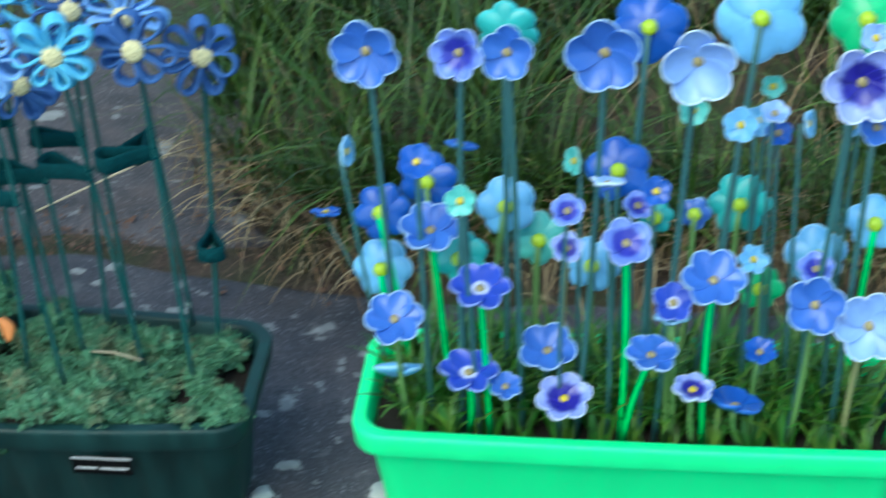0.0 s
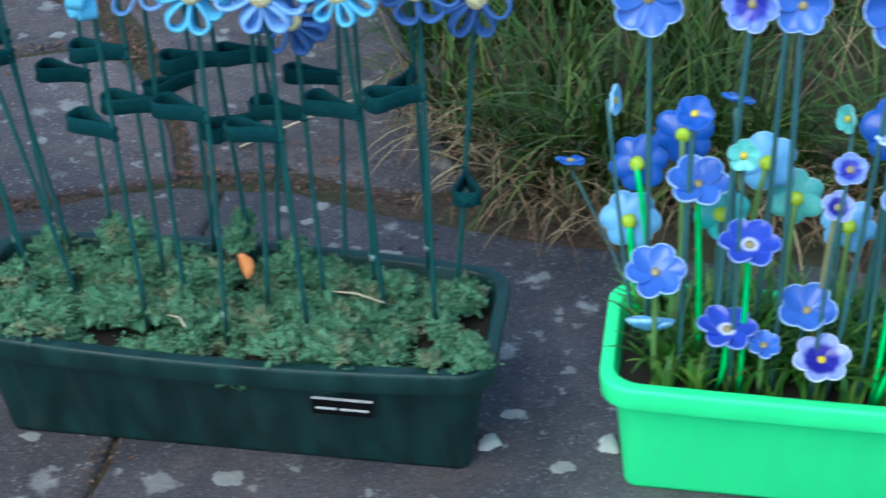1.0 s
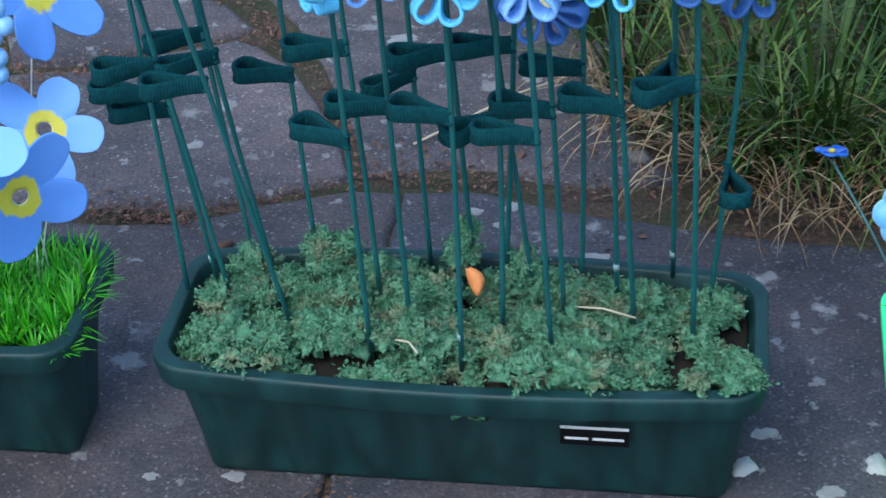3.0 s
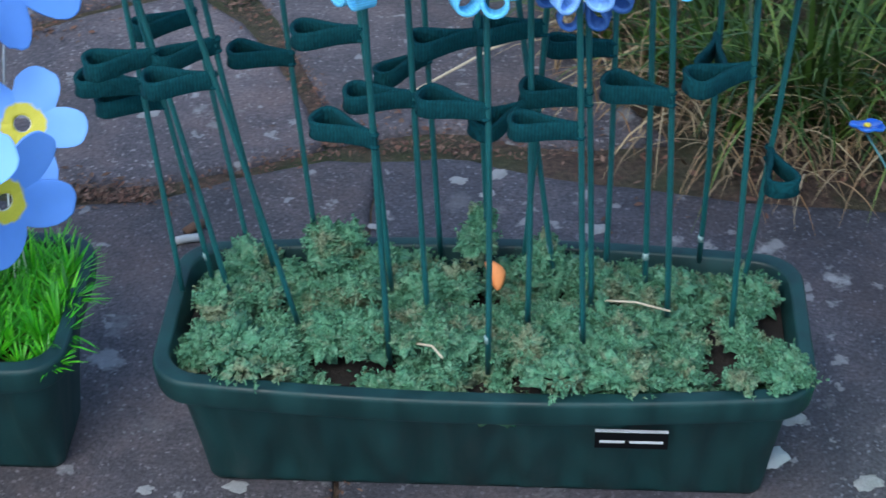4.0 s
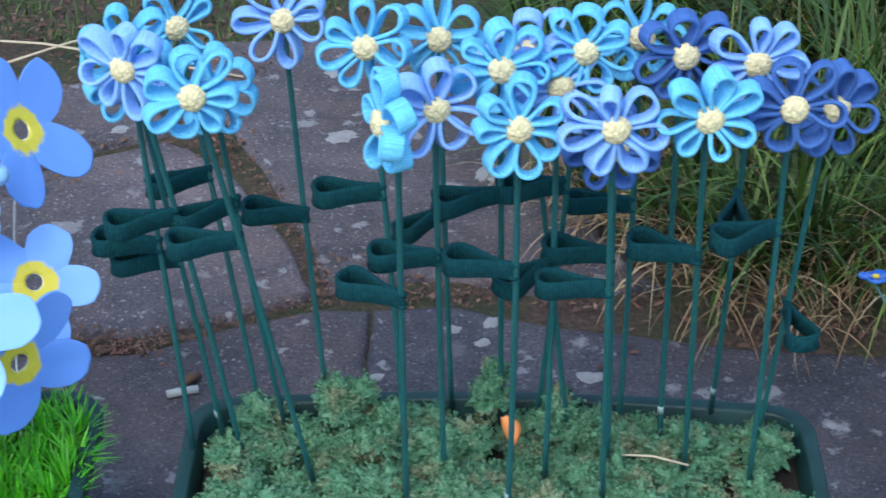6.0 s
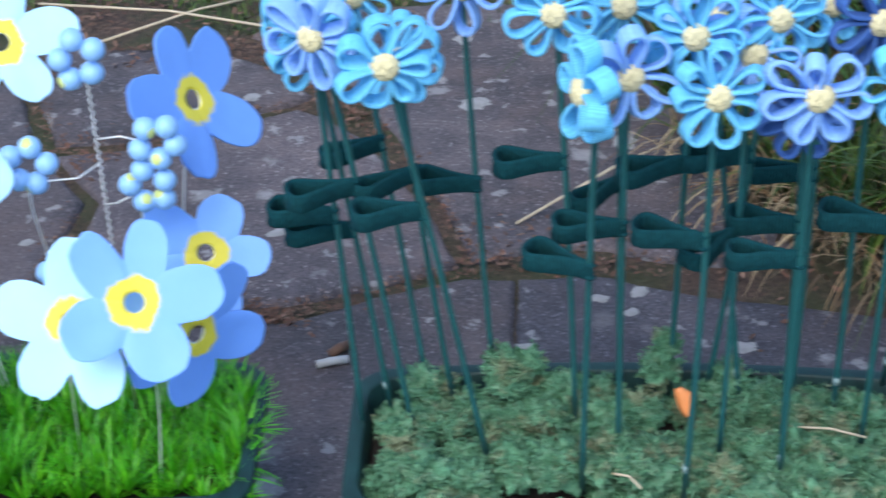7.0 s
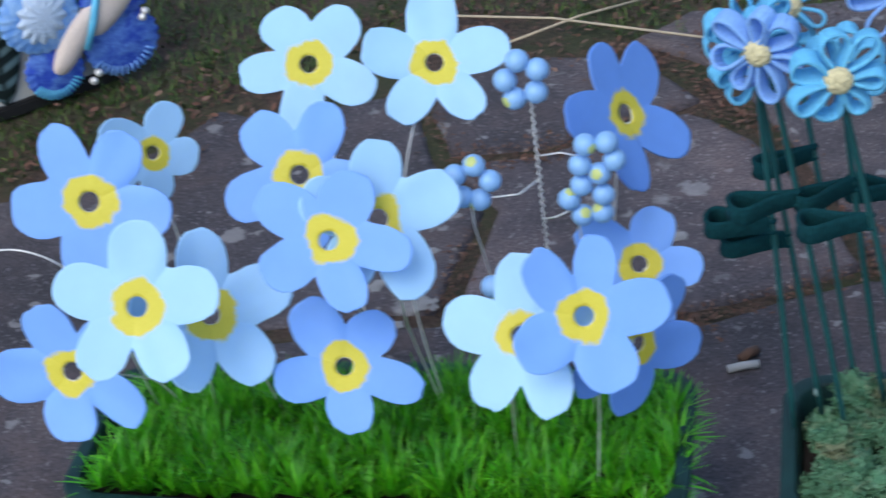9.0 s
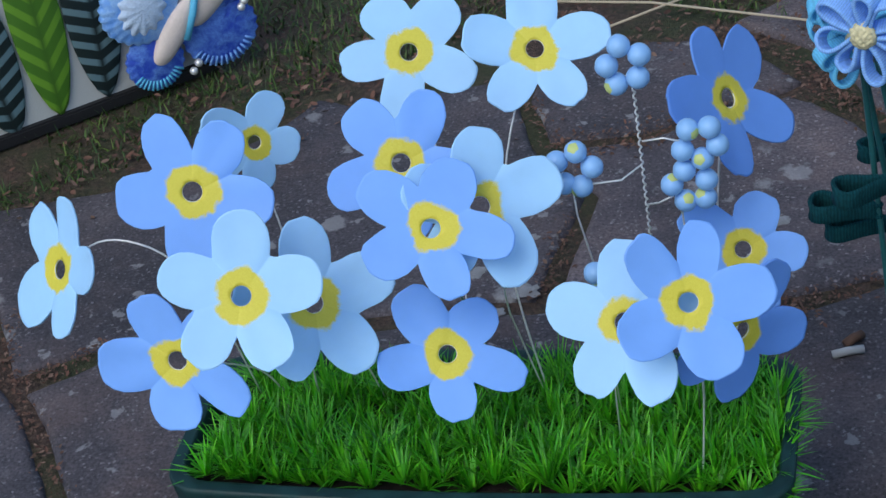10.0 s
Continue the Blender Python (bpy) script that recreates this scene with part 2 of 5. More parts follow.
M = {
    "stone": stone_mat(), "soil": soil_mat(),
    "dark_green": planter_mat("dark_green_plastic", (0.007, 0.034, 0.034), 0.5, 0.3, 0.36),
    "lime": planter_mat("lime_green_plastic", (0.1, 0.95, 0.33), 0.55, 0.04),
    "compost": plain("peat_compost", (0.012, 0.008, 0.006), 0.95, 150, 0.5, 0.9),
    "lichen": plain("pale_lichen", (0.27, 0.27, 0.275), 0.9, 160, 0.45, 0.8, big=60),
    "stemgreen": plain("green_lacquered_cane", (0.012, 0.095, 0.098), 0.5, 240, 0.4, 0.2),
    "tape": plain("worn_tape", (0.25, 0.36, 0.36), 0.5, 260, 0.6, 0.3),
    "leaffelt": felt_mat("dark_green_wool", (0.006, 0.05, 0.06), 420, 112, 0.75),
    "sky": felt_mat("sky_blue_wool", (0.17, 0.56, 0.87), 600, 150, 0.4),
    "peri": felt_mat("cornflower_wool", (0.27, 0.5, 0.95), 600, 150, 0.4),
    "navy": felt_mat("navy_wool", (0.065, 0.15, 0.42), 600, 150, 0.4),
    "cream": felt_mat("cream_wool", (0.78, 0.7, 0.42), 700),
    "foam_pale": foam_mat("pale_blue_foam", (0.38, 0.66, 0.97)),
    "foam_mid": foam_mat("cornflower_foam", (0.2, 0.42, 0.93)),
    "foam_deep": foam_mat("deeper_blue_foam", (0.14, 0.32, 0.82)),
    "wire": plain("galvanised_wire", (0.8, 0.8, 0.78), 0.4, 300, 0.15, 0.1, 0.5),
    "bead": plain("painted_blue_bead", (0.27, 0.5, 0.84), 0.4, 60, 0.12, 0.1),
    "bead_dab": plain("yellow_paint_dab", (0.52, 0.6, 0.2), 0.45, 90, 0.2, 0.1),
    "yellow": plain("yellow_glaze", (0.65, 0.5, 0.03), 0.35, 120, 0.25, 0.2),
    "calyx": plain("yellow_green_glaze", (0.45, 0.62, 0.03), 0.4, 120, 0.2, 0.2),
    "ochre": plain("ochre_glaze", (0.33, 0.27, 0.12), 0.4, 120, 0.3, 0.2),
    "cane_lime": plain("lime_green_straw", (0.03, 0.78, 0.18), 0.4, 120, 0.15, 0.1),
    "cane_olive": plain("olive_cane", (0.16, 0.3, 0.09), 0.5, 120, 0.2, 0.15),
    "cane_teal": plain("teal_cane", (0.05, 0.15, 0.16), 0.45, 140, 0.3, 0.15),
    "cane_wood": plain("bamboo_cane", (0.3, 0.3, 0.14), 0.6, 120, 0.2, 0.2),
    "c_mid": clay_mat("cornflower_glaze", (0.045, 0.135, 0.53), (0.42, 0.6, 0.88)),
    "c_dark": clay_mat("cobalt_glaze", (0.025, 0.06, 0.46), (0.3, 0.4, 0.82), None, (0.55, 0.6, 0.85)),
    "c_navy": clay_mat("deep_blue_glaze", (0.013, 0.085, 0.45), (0.04, 0.16, 0.6)),
    "c_pale": clay_mat("pale_blue_glaze", (0.17, 0.44, 0.8), (0.36, 0.62, 0.9)),
    "c_ice": clay_mat("ice_blue_glaze", (0.25, 0.4, 0.8), (0.64, 0.76, 0.92)),
    "c_peri": clay_mat("lilac_blue_glaze", (0.15, 0.23, 0.7), (0.5, 0.62, 0.92), (0.025, 0.03, 0.36)),
    "c_stripe": clay_mat("violet_striped_glaze", (0.28, 0.35, 0.8), (0.68, 0.76, 0.94), (0.015, 0.012, 0.28)),
    "c_teal": clay_mat("turquoise_glaze", (0.06, 0.42, 0.42), (0.1, 0.5, 0.52)),
    "c_mint": clay_mat("mint_glaze", (0.13, 0.5, 0.47), (0.3, 0.64, 0.6)),
    "c_green": clay_mat("green_glaze", (0.05, 0.5, 0.2), (0.2, 0.6, 0.35)),
    "turf": per_island("artificial_turf", [(0.012, 0.13, 0.002), (0.1, 0.52, 0.008), (0.035, 0.29, 0.004), (0.2, 0.7, 0.02), (0.06, 0.4, 0.008)], 0.45, 0.15),
    "grass_c": per_island("planter_grass", [(0.012, 0.07, 0.01), (0.07, 0.26, 0.025), (0.03, 0.14, 0.014), (0.2, 0.36, 0.05), (0.02, 0.1, 0.012)], 0.5, 0.1),
    "tuft": per_island("meadow_grass", [(0.01, 0.028, 0.002), (0.045, 0.115, 0.008), (0.018, 0.05, 0.003), (0.13, 0.2, 0.03), (0.03, 0.085, 0.006), (0.016, 0.042, 0.004), (0.075, 0.15, 0.014)], 0.6, 0.1),
    "straw": per_island("dry_straw", [(0.3, 0.2, 0.1), (0.13, 0.075, 0.04), (0.46, 0.36, 0.21), (0.26, 0.13, 0.05)], 0.75),
    "litter": per_island("dead_leaves", [(0.06, 0.032, 0.022), (0.16, 0.075, 0.05), (0.095, 0.055, 0.036), (0.24, 0.145, 0.105)], 0.85),
    "orange": plain("orange_dead_leaf", (0.75, 0.26, 0.08), 0.6, 90, 0.25, 0.3),
    "black": plain("black_plate", (0.004, 0.004, 0.005), 0.6, 100, 0.1, 0.02),
    "white": plain("white_print", (0.6, 0.6, 0.62), 0.5, 100, 0.03, 0.0),
    "pale_stone": plain("pale_stone_chip", (0.4, 0.41, 0.42), 0.85, 90, 0.2, 0.5),
    "straw_pale": plain("bleached_stalk", (0.5, 0.42, 0.3), 0.7, 120, 0.25, 0.3),
}
M["black"].node_tree.nodes["Principled BSDF"].inputs["Specular IOR Level"].default_value = 0.1
# ---- building tools ----
def mesh(name, verts, faces, material, smooth=True, uvs=None):
    me = bpy.data.meshes.new(name)
    me.from_pydata([tuple(v) for v in verts], [], [tuple(f) for f in faces])
    me.materials.append(material)
    if smooth:
        me.polygons.foreach_set("use_smooth", [True] * len(me.polygons))
    if uvs is not None:
        lay = me.uv_layers.new(name="UVMap")
        idx = np.empty(len(me.loops), dtype=np.int32)
        me.loops.foreach_get("vertex_index", idx)
        lay.data.foreach_set("uv", np.asarray(uvs, dtype=np.float32)[idx].ravel())
    me.validate()
    return me


def part(name, me, parent, label=""):
    if isinstance(me, bmesh.types.BMesh):
        raise TypeError("give a mesh")
    ob = new(name, me)
    ob.parent = parent
    return tagged(ob, label)


def thing(name, label, category, group="", at=(0, 0, 0), kind=""):
    e = new(name)
    e.empty_display_size = 0.02
    e.location = at
    return tagged(e, label, category, group, kind)


def tube(pts, radius, sides=7, taper=1.0):
    """Vertices and faces of a round rod along points."""
    pts = [Vector(p) for p in pts]
    vs, fs = [], []
    side = None
    for i, p in enumerate(pts):
        d = (pts[min(i + 1, len(pts) - 1)] - pts[max(i - 1, 0)]).normalized()
        if side is None:
            side = d.orthogonal().normalized()
        side = (side - d * side.dot(d)).normalized()
        up = d.cross(side)
        r = radius * (1 + (taper - 1) * i / max(1, len(pts) - 1))
        for k in range(sides):
            a = 2 * math.pi * k / sides
            vs.append(p + side * (r * math.cos(a)) + up * (r * math.sin(a)))
    for i in range(len(pts) - 1):
        for k in range(sides):
            k2 = (k + 1) % sides
            fs.append((i * sides + k, i * sides + k2, (i + 1) * sides + k2, (i + 1) * sides + k))
    fs.append(tuple(range(sides - 1, -1, -1)))
    fs.append(tuple((len(pts) - 1) * sides + k for k in range(sides)))
    return vs, fs


def ball(r, sub=3, squash=1.0, rough=0.0, seed=0.0):
    bm = bmesh.new()
    bmesh.ops.create_icosphere(bm, subdivisions=sub, radius=r)
    vs = []
    for v in bm.verts:
        q = v.co.copy()
        if rough:
            q *= 1 + rough * noise.noise(v.co * (2.5 / r) + Vector((seed, seed, seed)))
        q.z *= squash
        vs.append(q)
    fs = [tuple(v.index for v in f.verts) for f in bm.faces]
    bm.free()
    return vs, fs


def facing(p, az, el, roll=0.0):
    """A pose at p whose z axis points to azimuth az (0: towards -y, positive: +x) and elevation el; y stays up, turned by roll."""
    a, e = radians(az), radians(el)
    z = Vector((math.sin(a) * math.cos(e), -math.cos(a) * math.cos(e), math.sin(e)))
    x = Vector((0, 0, 1)).cross(z).normalized()
    y = z.cross(x)
    m = Matrix((x, y, z)).transposed().to_4x4()
    return Matrix.Translation(p) @ m @ Matrix.Rotation(radians(-roll), 4, "Z")


def shifted(vs, m):
    return [m @ Vector(v) for v in vs]


class Pile:
    """Collects many small pieces into one mesh."""
    def __init__(self):
        self.v, self.f = [], []

    def add(self, vs, fs):
        o = len(self.v)
        self.v.extend(tuple(q) for q in vs)
        self.f.extend(tuple(i + o for i in f) for f in fs)

    def done(self, name, material, smooth=True):
        return mesh(name, self.v, self.f, material, smooth)


def blade(pile, p, heading, length, width, lean, droop, steps=4, rnd=random):
    """A grass blade: a folded strip that leans and droops towards its heading."""
    h = Vector((math.cos(heading), math.sin(heading), 0))
    s = Vector((-h.y, h.x, 0))
    vs, fs = [], []
    q = Vector(p)
    ang = lean
    for i in range(steps + 1):
        w = width * (1 - (i / steps) ** 1.6) * 0.5 + 0.00015
        vs += [q - s * w, q + s * w]
        q = q + (h * math.sin(ang) + Vector((0, 0, math.cos(ang)))) * (length / steps)
        ang += droop / steps
    for i in range(steps):
        fs.append((2 * i, 2 * i + 1, 2 * i + 3, 2 * i + 2))
    pile.add(vs, fs)


def slab_box(w, h, d, r=0.0):
    bm = bmesh.new()
    bmesh.ops.create_cube(bm, size=1.0)
    for v in bm.verts:
        v.co = Vector((v.co.x * w, v.co.y * h, v.co.z * d))
    if r:
        bmesh.ops.bevel(bm, geom=bm.edges[:], offset=r, segments=2, affect="EDGES")
    vs = [v.co.copy() for v in bm.verts]
    fs = [tuple(v.index for v in f.verts) for f in bm.faces]
    bm.free()
    return vs, fs


# ---- ground, slabs, soil, wild grass ----
def ground_sheet():
    n = 90
    xs = [math.copysign(abs(t) ** 3 * 400 + abs(t) * 2.6, t) for t in np.linspace(-1, 1, n)]
    vs = [(x, y, -0.009 + (0.005 * noise.noise(Vector((x * 9, y * 9, 0))) if abs(x) < 4 and abs(y) < 4 else 0)) for y in xs for x in xs]
    fs = [(j * n + i, j * n + i + 1, (j + 1) * n + i + 1, (j + 1) * n + i) for j in range(n - 1) for i in range(n - 1)]
    return tagged(new("ground", mesh("ground", vs, fs, M["soil"])), "dark brown soil with moss and leaf crumbs", "ground", "", "structure")


ground_sheet()
paving = thing("pavement", "old grey stone slabs with pale lichen and soil joints", "pavement", kind="structure")


def slab(corners, seed, top=0.0, tone=(1, 1, 1)):
    """One worn slab: a polygon with ragged edges, a rounded arris and a slightly uneven top."""
    rnd = random.Random(seed)
    pts = []
    for i, a in enumerate(corners):
        a, b = Vector(a), Vector(corners[(i + 1) % len(corners)])
        k = max(3, int((b - a).length / 0.03))
        for j in range(k):
            q = a.lerp(b, j / k)
            q += Vector((noise.noise(Vector((q.x * 7, q.y * 7, 1))), noise.noise(Vector((q.x * 7, q.y * 7, 10))))) * 0.011
            q += Vector((rnd.uniform(-1, 1), rnd.uniform(-1, 1))) * 0.0016
            pts.append(q)
    m = len(pts)
    inward = []
    for i in range(m):
        d = pts[(i + 3) % m] - pts[i - 3]
        inward.append(Vector((-d.y, d.x)).normalized())
    vs, fs = [], []
    levels = ((0, -0.05), (0, -0.009), (0.003, -0.003), (0.009, 0.0), (0.02, 0.0))
    for inset, z in levels:
        for q, n in zip(pts, inward):
            w = q + n * inset
            vs.append((w.x, w.y, z + top + (0.0018 * noise.noise(Vector((w.x * 14, w.y * 14, seed))) if z > -0.01 else 0)))
    for r in range(len(levels) - 1):
        for i in range(m):
            j = (i + 1) % m
            fs.append((r * m + i, r * m + j, (r + 1) * m + j, (r + 1) * m + i))
    fs.append(tuple((len(levels) - 1) * m + i for i in range(m)))
    ob = part("slab", mesh("slab", vs, fs, M["stone"], True), paving)
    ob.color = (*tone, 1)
    return ob


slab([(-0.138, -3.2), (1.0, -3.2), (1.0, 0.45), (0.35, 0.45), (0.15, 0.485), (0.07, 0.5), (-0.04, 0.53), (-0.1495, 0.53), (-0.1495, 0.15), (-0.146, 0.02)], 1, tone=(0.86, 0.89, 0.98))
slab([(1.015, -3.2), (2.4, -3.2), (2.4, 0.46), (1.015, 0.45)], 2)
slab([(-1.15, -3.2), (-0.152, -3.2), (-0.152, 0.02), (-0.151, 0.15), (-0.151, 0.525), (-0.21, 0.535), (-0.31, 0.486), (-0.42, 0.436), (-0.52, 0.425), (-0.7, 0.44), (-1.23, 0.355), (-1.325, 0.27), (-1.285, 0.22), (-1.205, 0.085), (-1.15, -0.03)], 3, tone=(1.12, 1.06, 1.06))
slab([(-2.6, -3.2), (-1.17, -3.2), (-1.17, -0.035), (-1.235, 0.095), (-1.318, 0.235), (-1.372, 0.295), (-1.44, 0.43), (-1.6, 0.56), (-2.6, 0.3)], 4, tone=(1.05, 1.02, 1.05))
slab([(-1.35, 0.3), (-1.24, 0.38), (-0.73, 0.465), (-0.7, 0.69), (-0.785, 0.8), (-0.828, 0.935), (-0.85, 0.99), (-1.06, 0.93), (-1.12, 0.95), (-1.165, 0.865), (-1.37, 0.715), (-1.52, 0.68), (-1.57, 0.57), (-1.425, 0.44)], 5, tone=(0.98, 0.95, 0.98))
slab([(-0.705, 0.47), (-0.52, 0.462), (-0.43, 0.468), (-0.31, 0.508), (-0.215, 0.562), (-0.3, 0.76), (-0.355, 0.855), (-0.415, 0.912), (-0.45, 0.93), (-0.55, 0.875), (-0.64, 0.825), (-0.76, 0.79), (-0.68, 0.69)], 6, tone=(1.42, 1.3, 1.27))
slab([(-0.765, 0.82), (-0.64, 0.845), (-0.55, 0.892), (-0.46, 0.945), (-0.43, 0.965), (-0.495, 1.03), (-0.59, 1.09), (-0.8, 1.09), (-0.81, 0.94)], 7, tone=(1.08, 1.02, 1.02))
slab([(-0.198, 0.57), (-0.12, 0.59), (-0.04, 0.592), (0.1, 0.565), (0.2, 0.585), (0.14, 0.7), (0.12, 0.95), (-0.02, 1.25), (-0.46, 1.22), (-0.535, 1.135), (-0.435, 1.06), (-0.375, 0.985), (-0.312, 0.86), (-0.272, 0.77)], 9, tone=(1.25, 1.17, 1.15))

rnd = random.Random(5)


def litter(name, boxes, count, size, label, material="litter", spread=0.014):
    pile = Pile()
    for i in range(count):
        x0, x1, y0, y1 = boxes[i % len(boxes)]
        t = rnd.random()
        p = Vector((x0 + (x1 - x0) * t, y0 + (y1 - y0) * t, 0)) + Vector((rnd.gauss(0, 1), rnd.gauss(0, 1), 0)) * spread
        L = size * rnd.uniform(0.4, 1.6)
        W = L * rnd.uniform(0.25, 0.6)
        m = Matrix.Translation((p.x, p.y, rnd.uniform(-0.004, 0.006))) @ Euler((rnd.uniform(-0.5, 0.5), rnd.uniform(-0.5, 0.5), rnd.uniform(0, 6.28))).to_matrix().to_4x4()
        vs = [(-L, 0, 0), (-0.3 * L, -W, 0.25 * W), (0.5 * L, -0.8 * W, 0.3 * W), (L, 0, 0.2 * W), (0.5 * L, 0.8 * W, 0.35 * W), (-0.3 * L, W, 0.2 * W), (0.1 * L, 0, -0.1 * W)]
        fs = [(0, 1, 6), (1, 2, 6), (2, 3, 6), (3, 4, 6), (4, 5, 6), (5, 0, 6)]
        pile.add(shifted(vs, m), fs)
    return tagged(new(name, pile.done(name, M[material])), label, "leaf litter", "", "stuff")


litter("joint_litter", [(-0.56, -0.4, 0.445, 0.445), (-0.5, -0.4, 0.448, 0.44), (-0.4, -0.22, 0.455, 0.54), (-0.22, -0.02, 0.55, 0.565), (-0.2, 0.12, 0.56, 0.55), (-0.57, -0.44, 1.115, 1.01), (-0.44, -0.36, 1.0, 0.905), (-0.42, -0.28, 0.95, 0.79), (-0.28, -0.2, 0.77, 0.57), (-0.76, -0.46, 0.805, 0.94), (-0.72, -0.6, 0.78, 0.83), (-0.82, -0.7, 0.94, 0.72), (-0.148, -0.147, -0.3, -0.03), (-1.21, -1.34, 0.09, 0.285), (-1.4, -1.35, 0.42, 0.28), (-1.34, -1.24, 0.29, 0.37), (-0.72, -0.71, 0.45, 0.66)], 2900, 0.003, "brown leaf crumbs lying in the joints of the paving", "litter", 0.011)
litter("slab_litter", [(-0.56, -0.4, 0.455, 0.45), (-0.25, 0.12, 0.58, 0.6), (-0.2, 0.1, 0.62, 0.64), (-0.44, -0.34, 0.99, 0.88), (-0.9, -0.4, 1.05, 1.09), (-0.5, -0.3, 1.1, 1.15), (-0.75, -0.55, 0.8, 0.85)], 900, 0.0038, "reddish leaf crumbs scattered over the slabs", "litter", 0.028)
pile_box = [(-1.2, -0.55, 1.02, 1.14), (-1.3, -0.4, 1.1, 1.3), (-1.0, -0.3, 1.25, 1.2), (-1.5, -1.15, 0.7, 1.0), (-1.1, -0.3, 1.35, 1.4), (-1.3, -1.0, 0.85, 1.02), (0.1, 1.1, 0.52, 0.52), (0.1, 1.2, 0.62, 0.6), (0.2, 1.2, 0.75, 0.8)]
litter("leaf_litter", pile_box, 1900, 0.0055, "rust-brown fallen leaves on the soil behind the paving", "litter", 0.06)

# short dark grass on the soil behind
pile = Pile()
for i in range(46000):
    x, y = rnd.uniform(-2.1, -0.1), rnd.uniform(0.6, 1.9)
    edge = 1.14 if x > -0.9 else 1.14 + (x + 0.9) * 0.86
    if y < edge + 0.04 + 0.07 * noise.noise(Vector((x * 5, y * 5, 0))) or noise.noise(Vector((x * 4.5, y * 4.5, 3))) < -0.18:
        continue
    blade(pile, (x, y, -0.018), rnd.uniform(0, 6.28), rnd.uniform(0.01, 0.038), rnd.uniform(0.0018, 0.0042), rnd.uniform(0.1, 0.9), rnd.uniform(0.3, 1.5), 3)
tagged(new("lawn_grass", pile.done("lawn_grass", M["tuft"])), "short dark green grass and weeds growing on the soil", "grass", "", "stuff")

# the tall grass tussock beside the paving
pile, dry = Pile(), Pile()
centres = []
while len(centres) < 85:
    x, y = rnd.uniform(0.04, 2.1), 0.62 + rnd.random() ** 1.3 * 1.25
    if y > 0.62 + max(0, 0.3 - x) * 1.2:
        centres.append((x, y, rnd.uniform(0.6, 1.25)))
for k in range(34):
    x = 0.14 + k * 0.055 + rnd.uniform(-0.02, 0.02)
    centres.append((x, 0.635 + max(0, 0.3 - x) * 1.0 + rnd.uniform(-0.02, 0.05), rnd.uniform(0.6, 0.9)))
for cx, cy, big in centres:
    for k in range(int(62 * big)):
        a = rnd.uniform(0, 6.2832)
        q = rnd.random() ** 0.5 * 0.045 * big
        head = a if rnd.random() < 0.6 else rnd.gauss(-1.8, 0.7)
        blade(pile, (cx + q * math.cos(a), cy + q * math.sin(a), -0.02), head, rnd.uniform(0.16, 0.46) * big, rnd.uniform(0.003, 0.0085), rnd.uniform(0.05, 0.5), rnd.uniform(0.5, 2.3), 6)
for i in range(1300):
    x, y = rnd.uniform(0.02, 2.0), rnd.uniform(0.6, 1.9)
    if y > 0.62 + max(0, 0.3 - x) * 1.2:
        blade(pile, (x, y, -0.02), rnd.uniform(0, 6.28), rnd.uniform(0.05, 0.2), rnd.uniform(0.0018, 0.004), rnd.uniform(0.1, 0.8), rnd.uniform(0.4, 1.8), 4)
for i in range(1500):
    x = rnd.uniform(0.05, 1.8)
    y = rnd.gauss(0.6, 0.05) + max(0, 0.25 - x) * 1.1
    L = rnd.uniform(0.05, 0.2)
    blade(dry, (x, y, -0.015 + rnd.uniform(0, 0.06)), rnd.gauss(-1.7, 0.9), L, rnd.uniform(0.0014, 0.0042), rnd.uniform(0.3, 1.2), rnd.uniform(0.9, 2.0), 5)
for i in range(420):
    x, y = rnd.uniform(0.1, 1.9), rnd.uniform(0.6, 1.5)
    blade(dry, (x, y, 0.0), rnd.uniform(0, 6.28), rnd.uniform(0.15, 0.4), rnd.uniform(0.0012, 0.0028), rnd.uniform(0.2, 0.9), rnd.uniform(0.3, 1.6), 5)
for x, y, L in ((0.33, 0.52, 0.3), (0.36, 0.5, 0.22), (0.3, 0.53, 0.26), (0.22, 0.53, 0.16), (0.42, 0.51, 0.2)):
    blade(dry, (x, y, 0.0), -1.75 + rnd.uniform(-0.3, 0.3), L, 0.003, 0.75, 1.0, 8)
tagged(new("tall_grass", pile.done("tall_grass", M["tuft"])), "tall olive-green grass tussock growing beside the paving", "grass", "", "stuff")
tagged(new("dry_grass", dry.done("dry_grass", M["straw"])), "dry straw-coloured grass at the foot of the tussock", "dry grass", "", "stuff")


def flake(name, x, y, r, material, label, category, squash=0.7, turn=0.0, h=0.0007):
    k = 30
    vs = [(0, 0, h)]
    for ring, z in ((0.8, h), (1.0, 0.0)):
        for i in range(k):
            a = 2 * math.pi * i / k
            q = r * ring * (1 + 0.5 * noise.noise(Vector((math.cos(a) * 1.4 + x * 50, math.sin(a) * 1.4, y * 50))) + 0.25 * noise.noise(Vector((math.cos(a) * 4 + x * 50, math.sin(a) * 4, y * 50))))
            vs.append((q * math.cos(a), squash * q * math.sin(a), z))
    fs = [(0, 1 + i, 1 + (i + 1) % k) for i in range(k)] + [(1 + i, 1 + k + i, 1 + k + (i + 1) % k, 1 + (i + 1) % k) for i in range(k)]
    ob = new(name, mesh(name, vs, fs, M[material]))
    ob.matrix_basis = pose(x, y, 0.0006, 0, 0, turn)
    return tagged(ob, label, category, "lichen on the slabs" if material == "lichen" else "")


